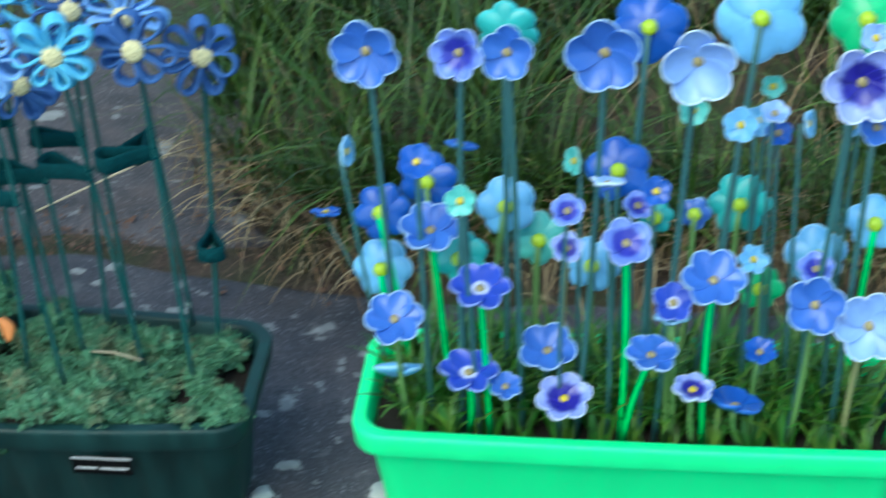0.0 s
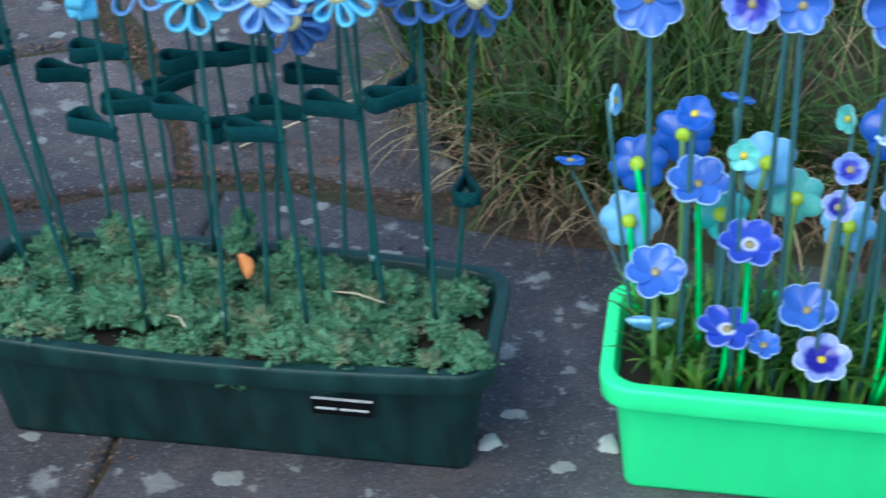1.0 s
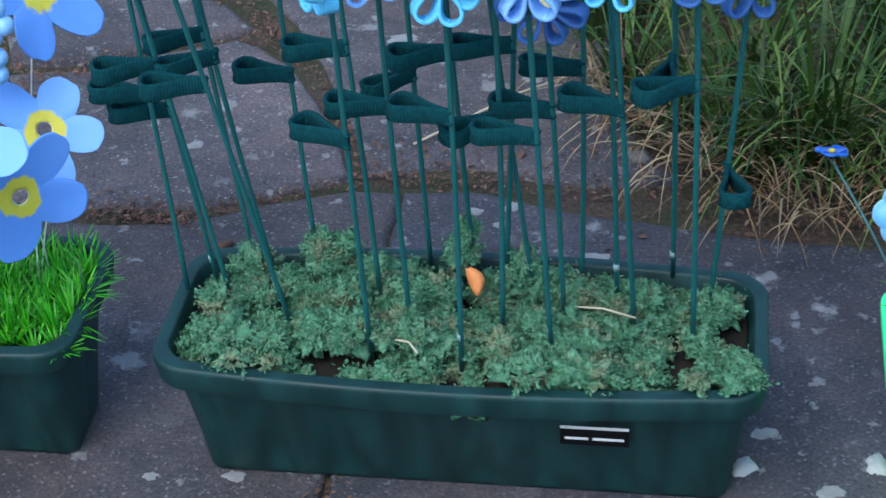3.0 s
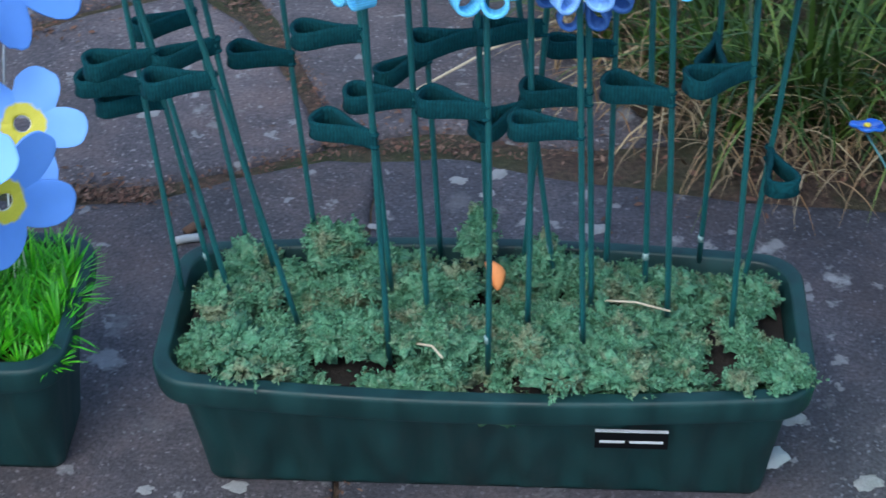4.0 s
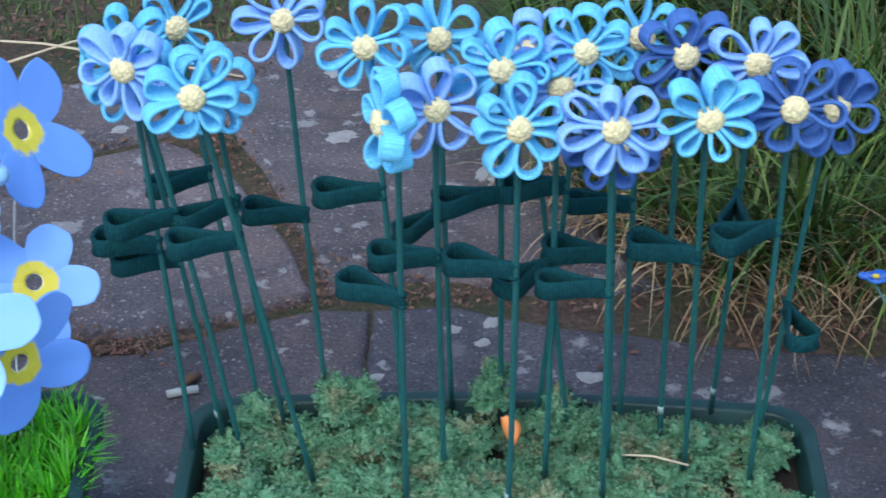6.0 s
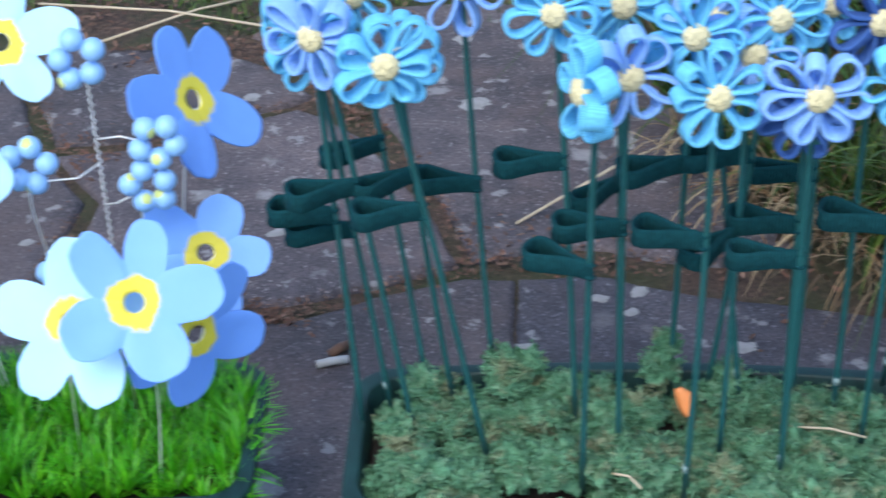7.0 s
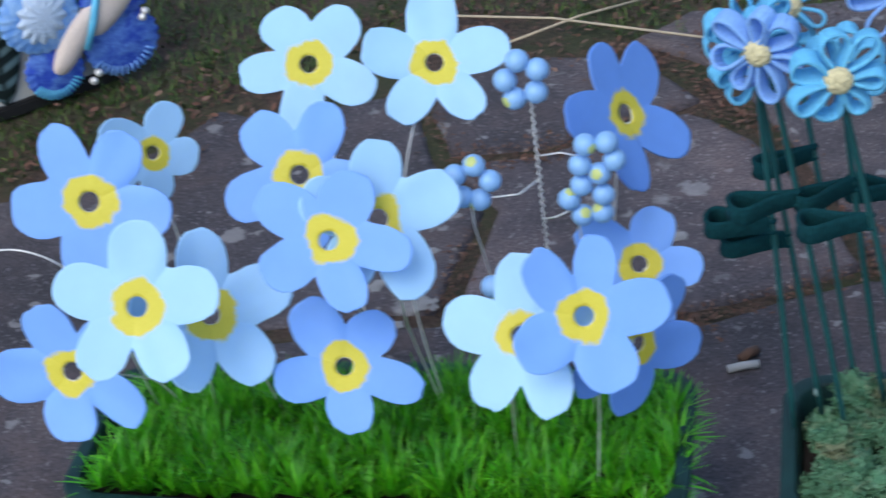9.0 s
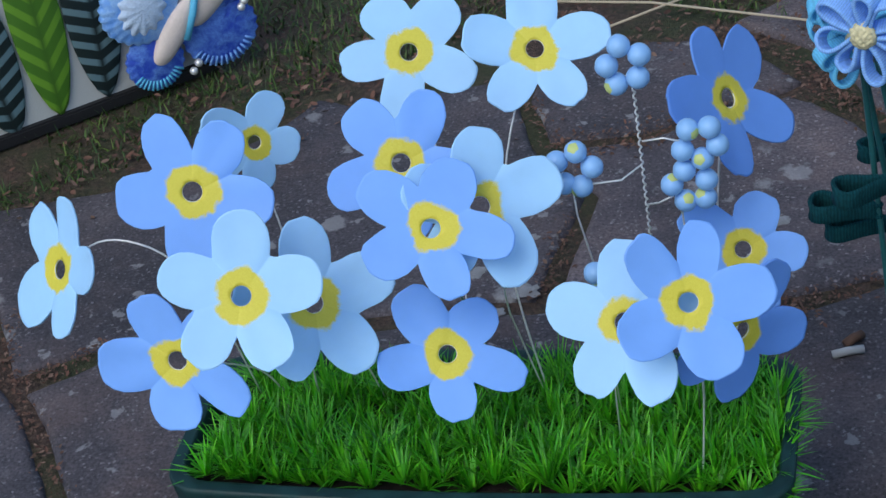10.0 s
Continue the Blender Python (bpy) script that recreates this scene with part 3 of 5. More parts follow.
for x, y, r, t in ((-0.208, 0.938, 0.022, 10), (-0.445, 0.618, 0.014, 40), (-0.516, 0.949, 0.013, 15), (-0.23, 1.125, 0.017, 70), (0.108, 0.395, 0.015, 0), (-0.742, 0.475, 0.019, 20), (-0.809, 0.515, 0.014, 50), (-0.751, 0.589, 0.01, 35), (-0.773, 0.431, 0.012, 0), (-0.01, 0.843, 0.019, 80), (-0.14, 0.39, 0.011, 0), (-0.049, 0.486, 0.011, 0), (-0.004, 0.5, 0.012, 60), (-0.015, 0.46, 0.01, 30), (0.001, -0.09, 0.018, 10), (0.309, 0.075, 0.014, 0), (0.378, -0.015, 0.015, 20), (-0.242, -0.048, 0.011, 0), (-0.331, -0.055, 0.009, 0), (-1.127, 0.793, 0.012, 30), (0.62, -0.11, 0.013, 0)):
    flake("lichen_patch", x, y, r, "lichen", "round pale grey lichen patch growing on a slab", "lichen", 0.75, t)
flake("stone_chip", 0.288, 0.014, 0.016, "pale_stone", "angular pale stone chip lying beside the green planter", "stone", 0.8, 60, 0.006)
flake("stone_chip", 0.426, 0.03, 0.016, "pale_stone", "pale stone chip lying under the lime planter", "stone", 0.7, 100, 0.006)


def rod(name, pts, r, material, label, category, group=""):
    return tagged(new(name, mesh(name, *tube(pts, r, 6), M[material])), label, category, group)


rod("dry_stalk", [(-0.86, 1.2, 0.012), (-0.66, 1.165, 0.02), (-0.45, 1.115, 0.012), (-0.36, 1.1, 0.004)], 0.002, "straw_pale", "long bleached dry stalk lying on the paving edge", "stalk")
rod("dry_stalk", [(-0.75, 1.1, 0.004), (-0.62, 1.17, 0.02), (-0.52, 1.24, 0.012)], 0.002, "straw_pale", "short bleached dry stalk crossing a longer one", "stalk")
rod("dry_stalk", [(-0.15, 0.64, 0.003), (-0.02, 0.74, 0.03), (0.08, 0.82, 0.03)], 0.0018, "straw_pale", "thin bleached stalk leaning out of the grass", "stalk")
# a short pale stub, like a cigarette butt, beside the moss planter
_stub = thing("pale_stub", "short pale butt-like stub on the slab", "stick", at=(-0.354, 0.351, 0.005))
part("stub", mesh("stub", *tube([(-0.017, -0.006, 0), (0, 0, 0.001), (0.017, 0.005, 0)], 0.005, 8), M["pale_stone"]), _stub)
part("bark", mesh("bark", *tube([(-0.004, 0.012, 0.0), (0.006, 0.02, 0.004), (0.014, 0.03, 0.001)], 0.006, 7), M["litter"]), _stub, "dark crumb of bark")
# ---- leaf-print board and butterfly at the far edge of the paving ----
BASE = Vector((-1.579, 0.84, 0.0))
ALONG = Vector((0.779, 0.628, 0.0))
FACE = Vector((0.628, -0.779, 0.0))


def on_board(s, z, out=0.0):
    return BASE + ALONG * s + FACE * out + Vector((0, 0, z))


def board_pose(s, z, out=0.0):
    m = Matrix((ALONG, Vector((0, 0, 1)), FACE)).transposed().to_4x4()
    return Matrix.Translation(on_board(s, z, out)) @ m


def outline_plate(pts, thick, dome=0.0):
    """A flat piece from its outline, with a rounded edge and a slight dome."""
    n = len(pts)
    c = Vector((sum(p[0] for p in pts) / n, sum(p[1] for p in pts) / n))
    vs, fs, uv = [], [], []
    for s, z in ((1.0, 0.0), (1.0, thick * 0.7), (0.95, thick), (0.6, thick + dome * 0.6), (0.25, thick + dome)):
        for p in pts:
            vs.append((c.x + (p[0] - c.x) * s, c.y + (p[1] - c.y) * s, z))
            uv.append((s, 0))
    for r in range(4):
        for i in range(n):
            j = (i + 1) % n
            fs.append((r * n + i, r * n + j, (r + 1) * n + j, (r + 1) * n + i))
    fs.append(tuple(4 * n + i for i in range(n)))
    fs.append(tuple(range(n - 1, -1, -1)))
    return vs, fs


def leaf_mat(name, ground, vein, freq, slope):
    """Side veins that run up and outwards from the midrib."""
    m, n, l, b = mat(name, 0.6)
    sep = n.new("ShaderNodeSeparateXYZ")
    l.new(n.new("ShaderNodeTexCoord").outputs["Object"], sep.inputs[0])
    ab = n.new("ShaderNodeMath")
    ab.operation = "ABSOLUTE"
    l.new(sep.outputs[0], ab.inputs[0])
    w = n.new("ShaderNodeMath")
    w.operation = "MULTIPLY_ADD"
    w.inputs[1].default_value = -slope
    l.new(ab.outputs[0], w.inputs[0])
    l.new(sep.outputs[1], w.inputs[2])
    sc = n.new("ShaderNodeMath")
    sc.operation = "MULTIPLY"
    sc.inputs[1].default_value = freq
    l.new(w.outputs[0], sc.inputs[0])
    sn = n.new("ShaderNodeMath")
    sn.operation = "SINE"
    l.new(sc.outputs[0], sn.inputs[0])
    f = tex(n, l, "Noise", 60.0)
    rag = mix(n, l, 0.3, sn.outputs[0], f.outputs[0])
    c = mix(n, l, ramp(n, l, rag, [(0.18, (0, 0, 0)), (0.42, (1, 1, 1))]), ground, vein)
    mid = ramp(n, l, ab.outputs[0], [(0.0025, (1, 1, 1)), (0.005, (0, 0, 0))])
    c = mix(n, l, mid, c, dark(ground, 0.8))
    l.new(c, b.inputs["Base Color"])
    bump(n, l, b, f.outputs[0], 0.3, 0.002)
    return m


cloth = plain("white_cloth", (0.5, 0.51, 0.49), 0.85, 300, 0.1, 0.3)
blacktrim = plain("black_trim", (0.01, 0.01, 0.012), 0.6, 100, 0.3, 0.2)
board = thing("leaf_print_board", "white board with large striped tropical leaves and black foot", "board", at=(0, 0, 0))
o = part("panel", mesh("panel", *slab_box(0.86, 0.46, 0.02, 0.002), cloth, False), board)
o.matrix_basis = board_pose(-0.09, 0.235, -0.012)
o = part("foot_trim", mesh("foot_trim", *slab_box(0.88, 0.02, 0.034, 0.003), blacktrim, False), board, "black strip along the foot")
o.matrix_basis = board_pose(-0.09, 0.004, -0.008)
LM = {"dark": leaf_mat("dark_striped_leaf", (0.004, 0.014, 0.014), (0.12, 0.2, 0.22), 240, 0.45), "lime": leaf_mat("lime_leaf", (0.06, 0.17, 0.01), (0.14, 0.31, 0.02), 170, 1.1)}
for s, z, w, h, key, lean in ((-0.06, 0.015, 0.05, 0.33, "lime", 6), (0.03, 0.006, 0.052, 0.34, "dark", 7), (0.1, 0.01, 0.044, 0.36, "lime", 0), (0.174, 0.012, 0.047, 0.36, "dark", -3), (0.25, 0.02, 0.05, 0.34, "lime", -10), (-0.17, 0.012, 0.055, 0.34, "dark", 10)):
    pts = []
    for i in range(40):
        t = i / 20
        q = t if t <= 1 else 2 - t
        sd = 1 if t <= 1 else -1
        pts.append((sd * w * math.sin(math.pi * q) ** 0.62 * (1 - 0.25 * q), h * q))
    vs, fs = outline_plate(pts, 0.004, 0.003)
    o = part("leaf", mesh("leaf", vs, fs, LM[key]), board, "dark striped leaf" if key == "dark" else "lime green leaf")
    o.matrix_basis = board_pose(s, z, 0.0) @ pose(0, 0, 0, 0, 0, lean)


def ruffle(cx, cy, rx, ry, turn, waves, amp):
    pts = []
    for i in range(96):
        a = 2 * math.pi * i / 96
        k = 1 + amp * math.sin(a * waves)
        x, y = rx * k * math.cos(a), ry * k * math.sin(a)
        c, s = math.cos(radians(turn)), math.sin(radians(turn))
        pts.append((cx + x * c - y * s, cy + x * s + y * c))
    return pts


def wing_mat(name, inner, outer):
    m, n, l, b = mat(name, 0.6)
    f = tex(n, l, "Noise", 55.0, None, 5)
    g = tex(n, l, "Noise", 420.0, None, 3)
    c = mix(n, l, ramp(n, l, f.outputs[0], [(0.4, (0, 0, 0)), (0.6, (1, 1, 1))]), outer, inner)
    l.new(mix(n, l, g.outputs[0], dark(outer, 0.8), c), b.inputs["Base Color"])
    bump(n, l, b, f.outputs[0], 0.6, 0.006)
    return m


WING = wing_mat("royal_blue_fabric", (0.2, 0.42, 0.9), (0.025, 0.08, 0.55))
WINGL = wing_mat("light_blue_fabric", (0.42, 0.66, 0.95), (0.16, 0.38, 0.88))
TAN = plain("beige_felt", (0.74, 0.63, 0.56), 0.9, 200, 0.15, 0.3)
FLEECE = plain("pale_blue_fleece", (0.62, 0.76, 0.95), 0.95, 260, 0.35, 1.0)
LIGHT = plain("turquoise_cord", (0.12, 0.5, 0.75), 0.6, 200, 0.2, 0.3)
fly = thing("butterfly_decoration", "royal blue fabric butterfly with beige patches and silver beads", "decoration")
place = board_pose(0.305, 0.108, 0.02)
for nm, pts, th, material, lab in (
        ("lower_wing", ruffle(-0.055, -0.055, 0.044, 0.046, 30, 22, 0.03), 0.006, WING, ""),
        ("lower_wing", ruffle(0.052, -0.042, 0.06, 0.055, -20, 22, 0.03), 0.005, WING, ""),
        ("upper_wing", ruffle(-0.06, 0.035, 0.06, 0.055, -20, 24, 0.03), 0.012, WINGL, "lighter blue upper wing"),
        ("upper_wing", ruffle(0.065, 0.055, 0.066, 0.06, 30, 24, 0.03), 0.011, WING, ""),
        ("wing_patch", ruffle(-0.02, -0.015, 0.019, 0.056, -40, 5, 0.02), 0.019, TAN, "beige felt patch"),
        ("wing_patch", ruffle(0.05, 0.03, 0.026, 0.064, -46, 5, 0.02), 0.018, TAN, "beige felt patch"),
        ("fleece_patch", ruffle(-0.058, 0.04, 0.036, 0.042, -20, 13, 0.09), 0.017, FLEECE, "fluffy pale blue fleece")):
    vs, fs = outline_plate(pts, th, 0.006)
    o = part(nm, mesh(nm, vs, fs, material), fly, lab)
    o.matrix_basis = place
for k in range(26):
    a = -2.6 + 2.1 * k / 25
    for cx, cy, r in ((-0.055, -0.055, 0.043), (0.052, -0.042, 0.057)):
        if k % 2 == 0:
            o = part("edge_stitch", mesh("edge_stitch", *slab_box(0.016, 0.0035, 0.003, 0.0006), LIGHT if cx < 0 else WINGL), fly)
            o.matrix_basis = place @ Matrix.Translation((cx + r * 0.86 * math.cos(a), cy + r * 0.84 * math.sin(a), 0.0085)) @ Matrix.Rotation(a, 4, "Z")
o = part("body", mesh("body", *tube([(-0.005, -0.03, 0.02), (0.012, 0.01, 0.024), (0.03, 0.06, 0.02)], 0.0055, 10), LIGHT), fly, "turquoise cord body")
o.matrix_basis = place
for x, y in ((-0.005, -0.085), (0.005, -0.075), (0.088, -0.012), (0.094, -0.004)):
    o = part("silver_bead", mesh("silver_bead", *ball(0.0065, 2), M["wire"]), fly, "silver bead")
    o.matrix_basis = place @ Matrix.Translation((x, y, 0.016))
# ---- planters ----
def ring(hx, y0, y1, r, z, flute=0.0, bow=0.0):
    """A rounded rectangle from x -hx to hx and y y0 to y1; the long sides may be fluted."""
    pts = []
    straight = 64
    for cx, cy, a0 in ((hx - r, y0 + r, -90), (hx - r, y1 - r, 0), (-hx + r, y1 - r, 90), (-hx + r, y0 + r, 180)):
        for k in range(8):
            a = radians(a0 + 90 * k / 7)
            pts.append((cx + r * math.cos(a), cy + r * math.sin(a), z))
        if a0 in (0, 180):
            for k in range(1, straight):
                t = k / straight
                x = (hx - r) * (1 - 2 * t) * (1 if a0 == 0 else -1)
                y = y1 if a0 == 0 else y0
                s = math.sin(x / 0.0345 * math.pi)
                off = flute * max(-1, min(1, 3.5 * s))
                pts.append((x, y - off if a0 == 0 else y + off, z))
    # the long sides belly outwards under the filling
    return [(x, y + (bow if y > 0 else -bow) * (1 - (x / hx) ** 2) * (abs(y) > 0.6 * min(-y0, y1)), z) for x, y, z in pts]


def loft(rings):
    m = len(rings[0])
    vs = [p for r in rings for p in r]
    fs = [(a * m + i, a * m + (i + 1) % m, (a + 1) * m + (i + 1) % m, (a + 1) * m + i) for a in range(len(rings) - 1) for i in range(m)]
    return vs, fs


def planter(name, label, cx, cy, material, flute, bow, turn=0.0):
    p = thing(name, label, "planter", "window boxes in a row")
    p.matrix_basis = pose(cx, cy, 0, 0, 0, turn)
    fl = flute
    rings = [ring(0.255, -0.022, 0.045, 0.02, 0.003), ring(0.2695, -0.0365, 0.0565, 0.014, 0.001), ring(0.2715, -0.0385, 0.0585, 0.015, 0.006, fl * 0.4, bow=bow * 0.04),
             ring(0.277, -0.056, 0.068, 0.025, 0.06, fl, bow=bow * 0.36), ring(0.2835, -0.0755, 0.0785, 0.026, 0.125, fl, bow=bow * 0.76), ring(0.2865, -0.0845, 0.0838, 0.026, 0.156, fl * 0.7, bow=bow * 0.95), ring(0.2875, -0.0865, 0.085, 0.026, 0.164, bow=bow * 0.99)]
    vs, fs = loft(rings)
    fs.append(tuple(range(len(rings[0]) - 1, -1, -1)))
    part("body", mesh("body", vs, fs, material), p)
    profile = ((0.286, -0.086, 0.084, 0.026, 0.158), (0.299, -0.101, 0.098, 0.034, 0.158), (0.3005, -0.1025, 0.0995, 0.034, 0.1583), (0.301, -0.1035, 0.1, 0.035, 0.16), (0.3032, -0.1062, 0.1027, 0.036, 0.181), (0.303, -0.106, 0.1025, 0.036, 0.1845), (0.3015, -0.1045, 0.101, 0.036, 0.1865), (0.3005, -0.1035, 0.1, 0.035, 0.1867), (0.291, -0.093, 0.09, 0.03, 0.1867), (0.2895, -0.0915, 0.0885, 0.03, 0.1862), (0.2885, -0.0905, 0.0875, 0.03, 0.184), (0.284, -0.086, 0.083, 0.026, 0.17), (0.283, -0.081, 0.08, 0.025, 0.156))
    rr = [ring(*p, bow=bow) for p in profile]
    part("rim", mesh("rim", *loft(rr), material), p, "rolled rim of the planter")
    sv = ring(0.282, -0.0805, 0.079, 0.025, 0.16, bow=bow * 0.97)
    part("compost", mesh("compost", sv, [tuple(range(len(sv)))], M["compost"], False), p, "dark compost filling")
    return p


MOSSBOX = planter("moss_planter", "dark green plastic window box with a fluted front", 0.0, 0.0, M["dark_green"], 0.004, 0.02)
planter("turf_planter", "dark green plastic window box filled with turf", -0.688, 0.008, M["dark_green"], 0.004, 0.012)
planter("lime_planter", "bright lime green plastic window box", 0.7175, -0.002, M["lime"], 0.0, 0.004)

# name plate on the moss planter, its name as bars
plate = thing("name_plate", "small black name plate with a white line of print", "sign")
plate.matrix_basis = Matrix.Translation((0.138, -0.097, 0.1215)) @ pose(0, 0, 0, 90 + 9, 0, 0)


part("plate", mesh("plate", *slab_box(0.067, 0.024, 0.002, 0.0004), M["black"], False), plate)
part("plate_edge", mesh("plate_edge", shifted(slab_box(0.067, 0.0012, 0.0028)[0], Matrix.Translation((0, 0.0122, 0))), slab_box(1, 1, 1)[1], M["white"], False), plate, "pale top edge of the plate")
for x0, x1 in ((-0.029, -0.006), (-0.002, 0.029)):
    part("print_bar", mesh("print_bar", shifted(slab_box(x1 - x0, 0.003, 0.0006)[0], Matrix.Translation(((x0 + x1) / 2, -0.002, 0.0012))), slab_box(1, 1, 1)[1], M["white"], False), plate, "white bar of print")

# ---- turf in its planter ----
rnd = random.Random(11)
pile = Pile()
for row in range(8):
    for col in range(24):
        cx = -0.688 - 0.264 + col * 0.0239 + (0.012 if row % 2 else 0) + rnd.uniform(-0.006, 0.006)
        cy = -0.068 + row * 0.0215 + rnd.uniform(-0.005, 0.005)
        if cx > -0.394:
            continue
        side = max(0, abs(cx + 0.688) - 0.25) / 0.03 * math.copysign(1, cx + 0.688)
        rise = rnd.uniform(-0.005, 0.012) + 0.005 * noise.noise(Vector((cx * 25, cy * 25, 1)))
        tall = rnd.uniform(0.75, 1.25)
        swing = rnd.uniform(0, 6.28)
        for k in range(44):
            a = rnd.uniform(0, 6.2832)
            lean = rnd.random() ** 0.8 * 1.1 + 0.2 * math.cos(a - swing)
            if side and math.cos(a) * side > 0:
                lean += 0.4
            if row == 0 and math.sin(a) < 0:
                lean *= 0.75
            blade(pile, (cx + 0.0035 * math.cos(a), cy + 0.0035 * math.sin(a), 0.166 + rise + max(0, cx + 0.43) * 0.3), a, rnd.uniform(0.024, 0.046) * tall, rnd.uniform(0.0018, 0.0038), lean, rnd.uniform(-0.1, 0.6), 3)
tagged(new("artificial_turf", pile.done("artificial_turf", M["turf"])), "bright green artificial turf filling a dark window box", "artificial grass", "", "stuff")

# ---- leafy grass in the lime planter ----
pile = Pile()
for i in range(2000):
    x, y = 0.7175 + rnd.uniform(-0.25, 0.25), 0.004 + rnd.uniform(-0.065, 0.065)
    cx, cy = round(x / 0.04) * 0.04, round(y / 0.035) * 0.035
    a = math.atan2(y - cy, x - cx) + rnd.gauss(0, 0.7)
    blade(pile, (cx + (x - cx) * 0.5, cy + (y - cy) * 0.5, 0.16), a, rnd.uniform(0.05, 0.115) * (0.6 if cy < -0.04 else 1.0), rnd.uniform(0.005, 0.011), rnd.uniform(0.05, 0.55), rnd.uniform(0.4, 1.6), 5)
tagged(new("planter_grass", pile.done("planter_grass", M["grass_c"])), "dark green leafy artificial grass in the lime planter", "artificial grass", "", "stuff")

# ---- moss: crinkled tufts frayed by tiny forking sprigs ----
def clump(pile, heart, c, r, seed, hgt=0.8):
    """A loose coral-like tuft: a crinkled core and many short forking sprigs."""
    g = random.Random(seed)
    o = Vector((seed * 1.37, 0.3, 0))

    def lump(d):
        return 0.88 + 0.7 * noise.noise(d * 2.3 + o) + 0.5 * noise.noise(d * 5.0 + o)

    hv, hf = ball(1.0, 4)
    core = []
    for d in hv:
        k = lump(d) * 0.86 + 0.55 * (0.2 - abs(noise.noise(d * 6.5 + o))) + 0.12 * noise.noise(d * 15 + o)
        q = Vector(c) + Vector((d.x, d.y, d.z * hgt)) * r * k
        core.append((max(-0.284, min(0.294 if q.z > 0.187 else 0.28, q.x)), max(q.y, -0.106 if q.z > 0.187 else -0.079 - 0.018 * (1 - (q.x / 0.29) ** 2)), q.z))
    heart.add(core, hf)
    for k in range(int(110 + 11000 * r)):
        u = g.uniform(-0.1, 1)
        a = g.uniform(0, 6.2832)
        w = math.sqrt(1 - u * u)
        d = Vector((w * math.cos(a), w * math.sin(a), u))
        q = Vector(c) + Vector((d.x, d.y, d.z * hgt)) * r * lump(d) * g.uniform(0.8, 0.98)
        if q.x < -0.284 or (q.z < 0.188 and (q.y < -0.078 - 0.018 * (1 - (q.x / 0.29) ** 2) or q.x > 0.278)):
            continue
        t = d.orthogonal().normalized()
        b = d.cross(t)
        for f in range(3):
            v = g.uniform(0, 6.2832)
            e = t * math.cos(v) + b * math.sin(v)
            side = d.cross(e)
            W = g.uniform(0.0004, 0.0008)
            tip = q + (d * g.uniform(0.3, 1.0) + e * g.uniform(0.3, 1.0)).normalized() * g.uniform(0.0018, 0.0046)
            pile.add([q - side * W, q + side * W, tip + side * W * 1.3, tip - side * W * 1.3], [(0, 1, 2, 3)])


def moss_mat():
    """Soft blue-green with straw-coloured and brown patches from tuft to tuft."""
    m, n, l, b = mat("preserved_moss", 0.95)
    tc = n.new("ShaderNodeTexCoord").outputs["Object"]
    big = tex(n, l, "Noise", 26.0, tc, 3)
    mid = tex(n, l, "Noise", 90.0, tc, 4)
    fine = tex(n, l, "Noise", 420.0, tc, 3)
    c = ramp(n, l, mid.outputs[0], [(0.3, (0.07, 0.19, 0.105)), (0.5, (0.11, 0.26, 0.15)), (0.7, (0.18, 0.32, 0.2))])
    c = mix(n, l, ramp(n, l, big.outputs[0], [(0.53, (0, 0, 0)), (0.64, (0.7, 0.7, 0.7))]), c, mix(n, l, mid.outputs[0], (0.12, 0.12, 0.07), (0.36, 0.35, 0.22)))
    c = mix(n, l, 0.7, c, ramp(n, l, fine.outputs[0], [(0.3, (0.45, 0.45, 0.45)), (0.65, (1.15, 1.15, 1.15))]), "MULTIPLY")
    geo = n.new("ShaderNodeNewGeometry")
    c = mix(n, l, 0.5, c, ramp(n, l, geo.outputs["Random Per Island"], [(0.0, (0.75, 0.75, 0.75)), (1.0, (1.2, 1.2, 1.2))]), "MULTIPLY")
    l.new(c, b.inputs["Base Color"])
    b.inputs["Specular IOR Level"].default_value = 0.15
    bump(n, l, b, fine.outputs[0], 0.8, 0.002)
    return m


rnd = random.Random(21)
green, heart = Pile(), Pile()
spots = [(-0.262 + i * 0.0402, -0.088 + j * 0.042, 0.019, 0.031, 0.158) for j in range(5) for i in range(14)]
spots += [(-0.242 + i * 0.0402, -0.06 + j * 0.04, 0.014, 0.021, 0.166) for j in range(4) for i in range(13)]
for k, (x, y, r0, r1, z) in enumerate(spots):
    x, y = x + rnd.uniform(-0.013, 0.013), y + rnd.uniform(-0.012, 0.012)
    r = rnd.uniform(r0, r1)
    if (x < -0.25 and (y > 0.045 or y < -0.07)) or rnd.random() < 0.03:
        continue
    clump(green, heart, (x, y, z + rnd.uniform(-0.004, 0.034) + 0.008 * noise.noise(Vector((x * 12, y * 12, 4)))), r, k)
for x, y, z, r in ((-0.01, 0.075, 0.215, 0.02), (-0.005, 0.08, 0.238, 0.014), (-0.16, 0.085, 0.205, 0.022), (-0.135, 0.088, 0.205, 0.018), (0.055, 0.07, 0.205, 0.02), (0.28, -0.07, 0.19, 0.018), (0.288, -0.085, 0.186, 0.013), (0.155, -0.092, 0.18, 0.014)):
    clump(green, heart, (x, y, z), r, int(1000 + 900 * x), 1.0)
M["moss"] = moss_mat()
moss = thing("moss_bed", "grey-green preserved reindeer moss filling the window box", "moss", kind="stuff")
part("green_moss", green.done("green_moss", M["moss"]), moss)
part("moss_heart", heart.done("moss_heart", M["moss"]), moss)

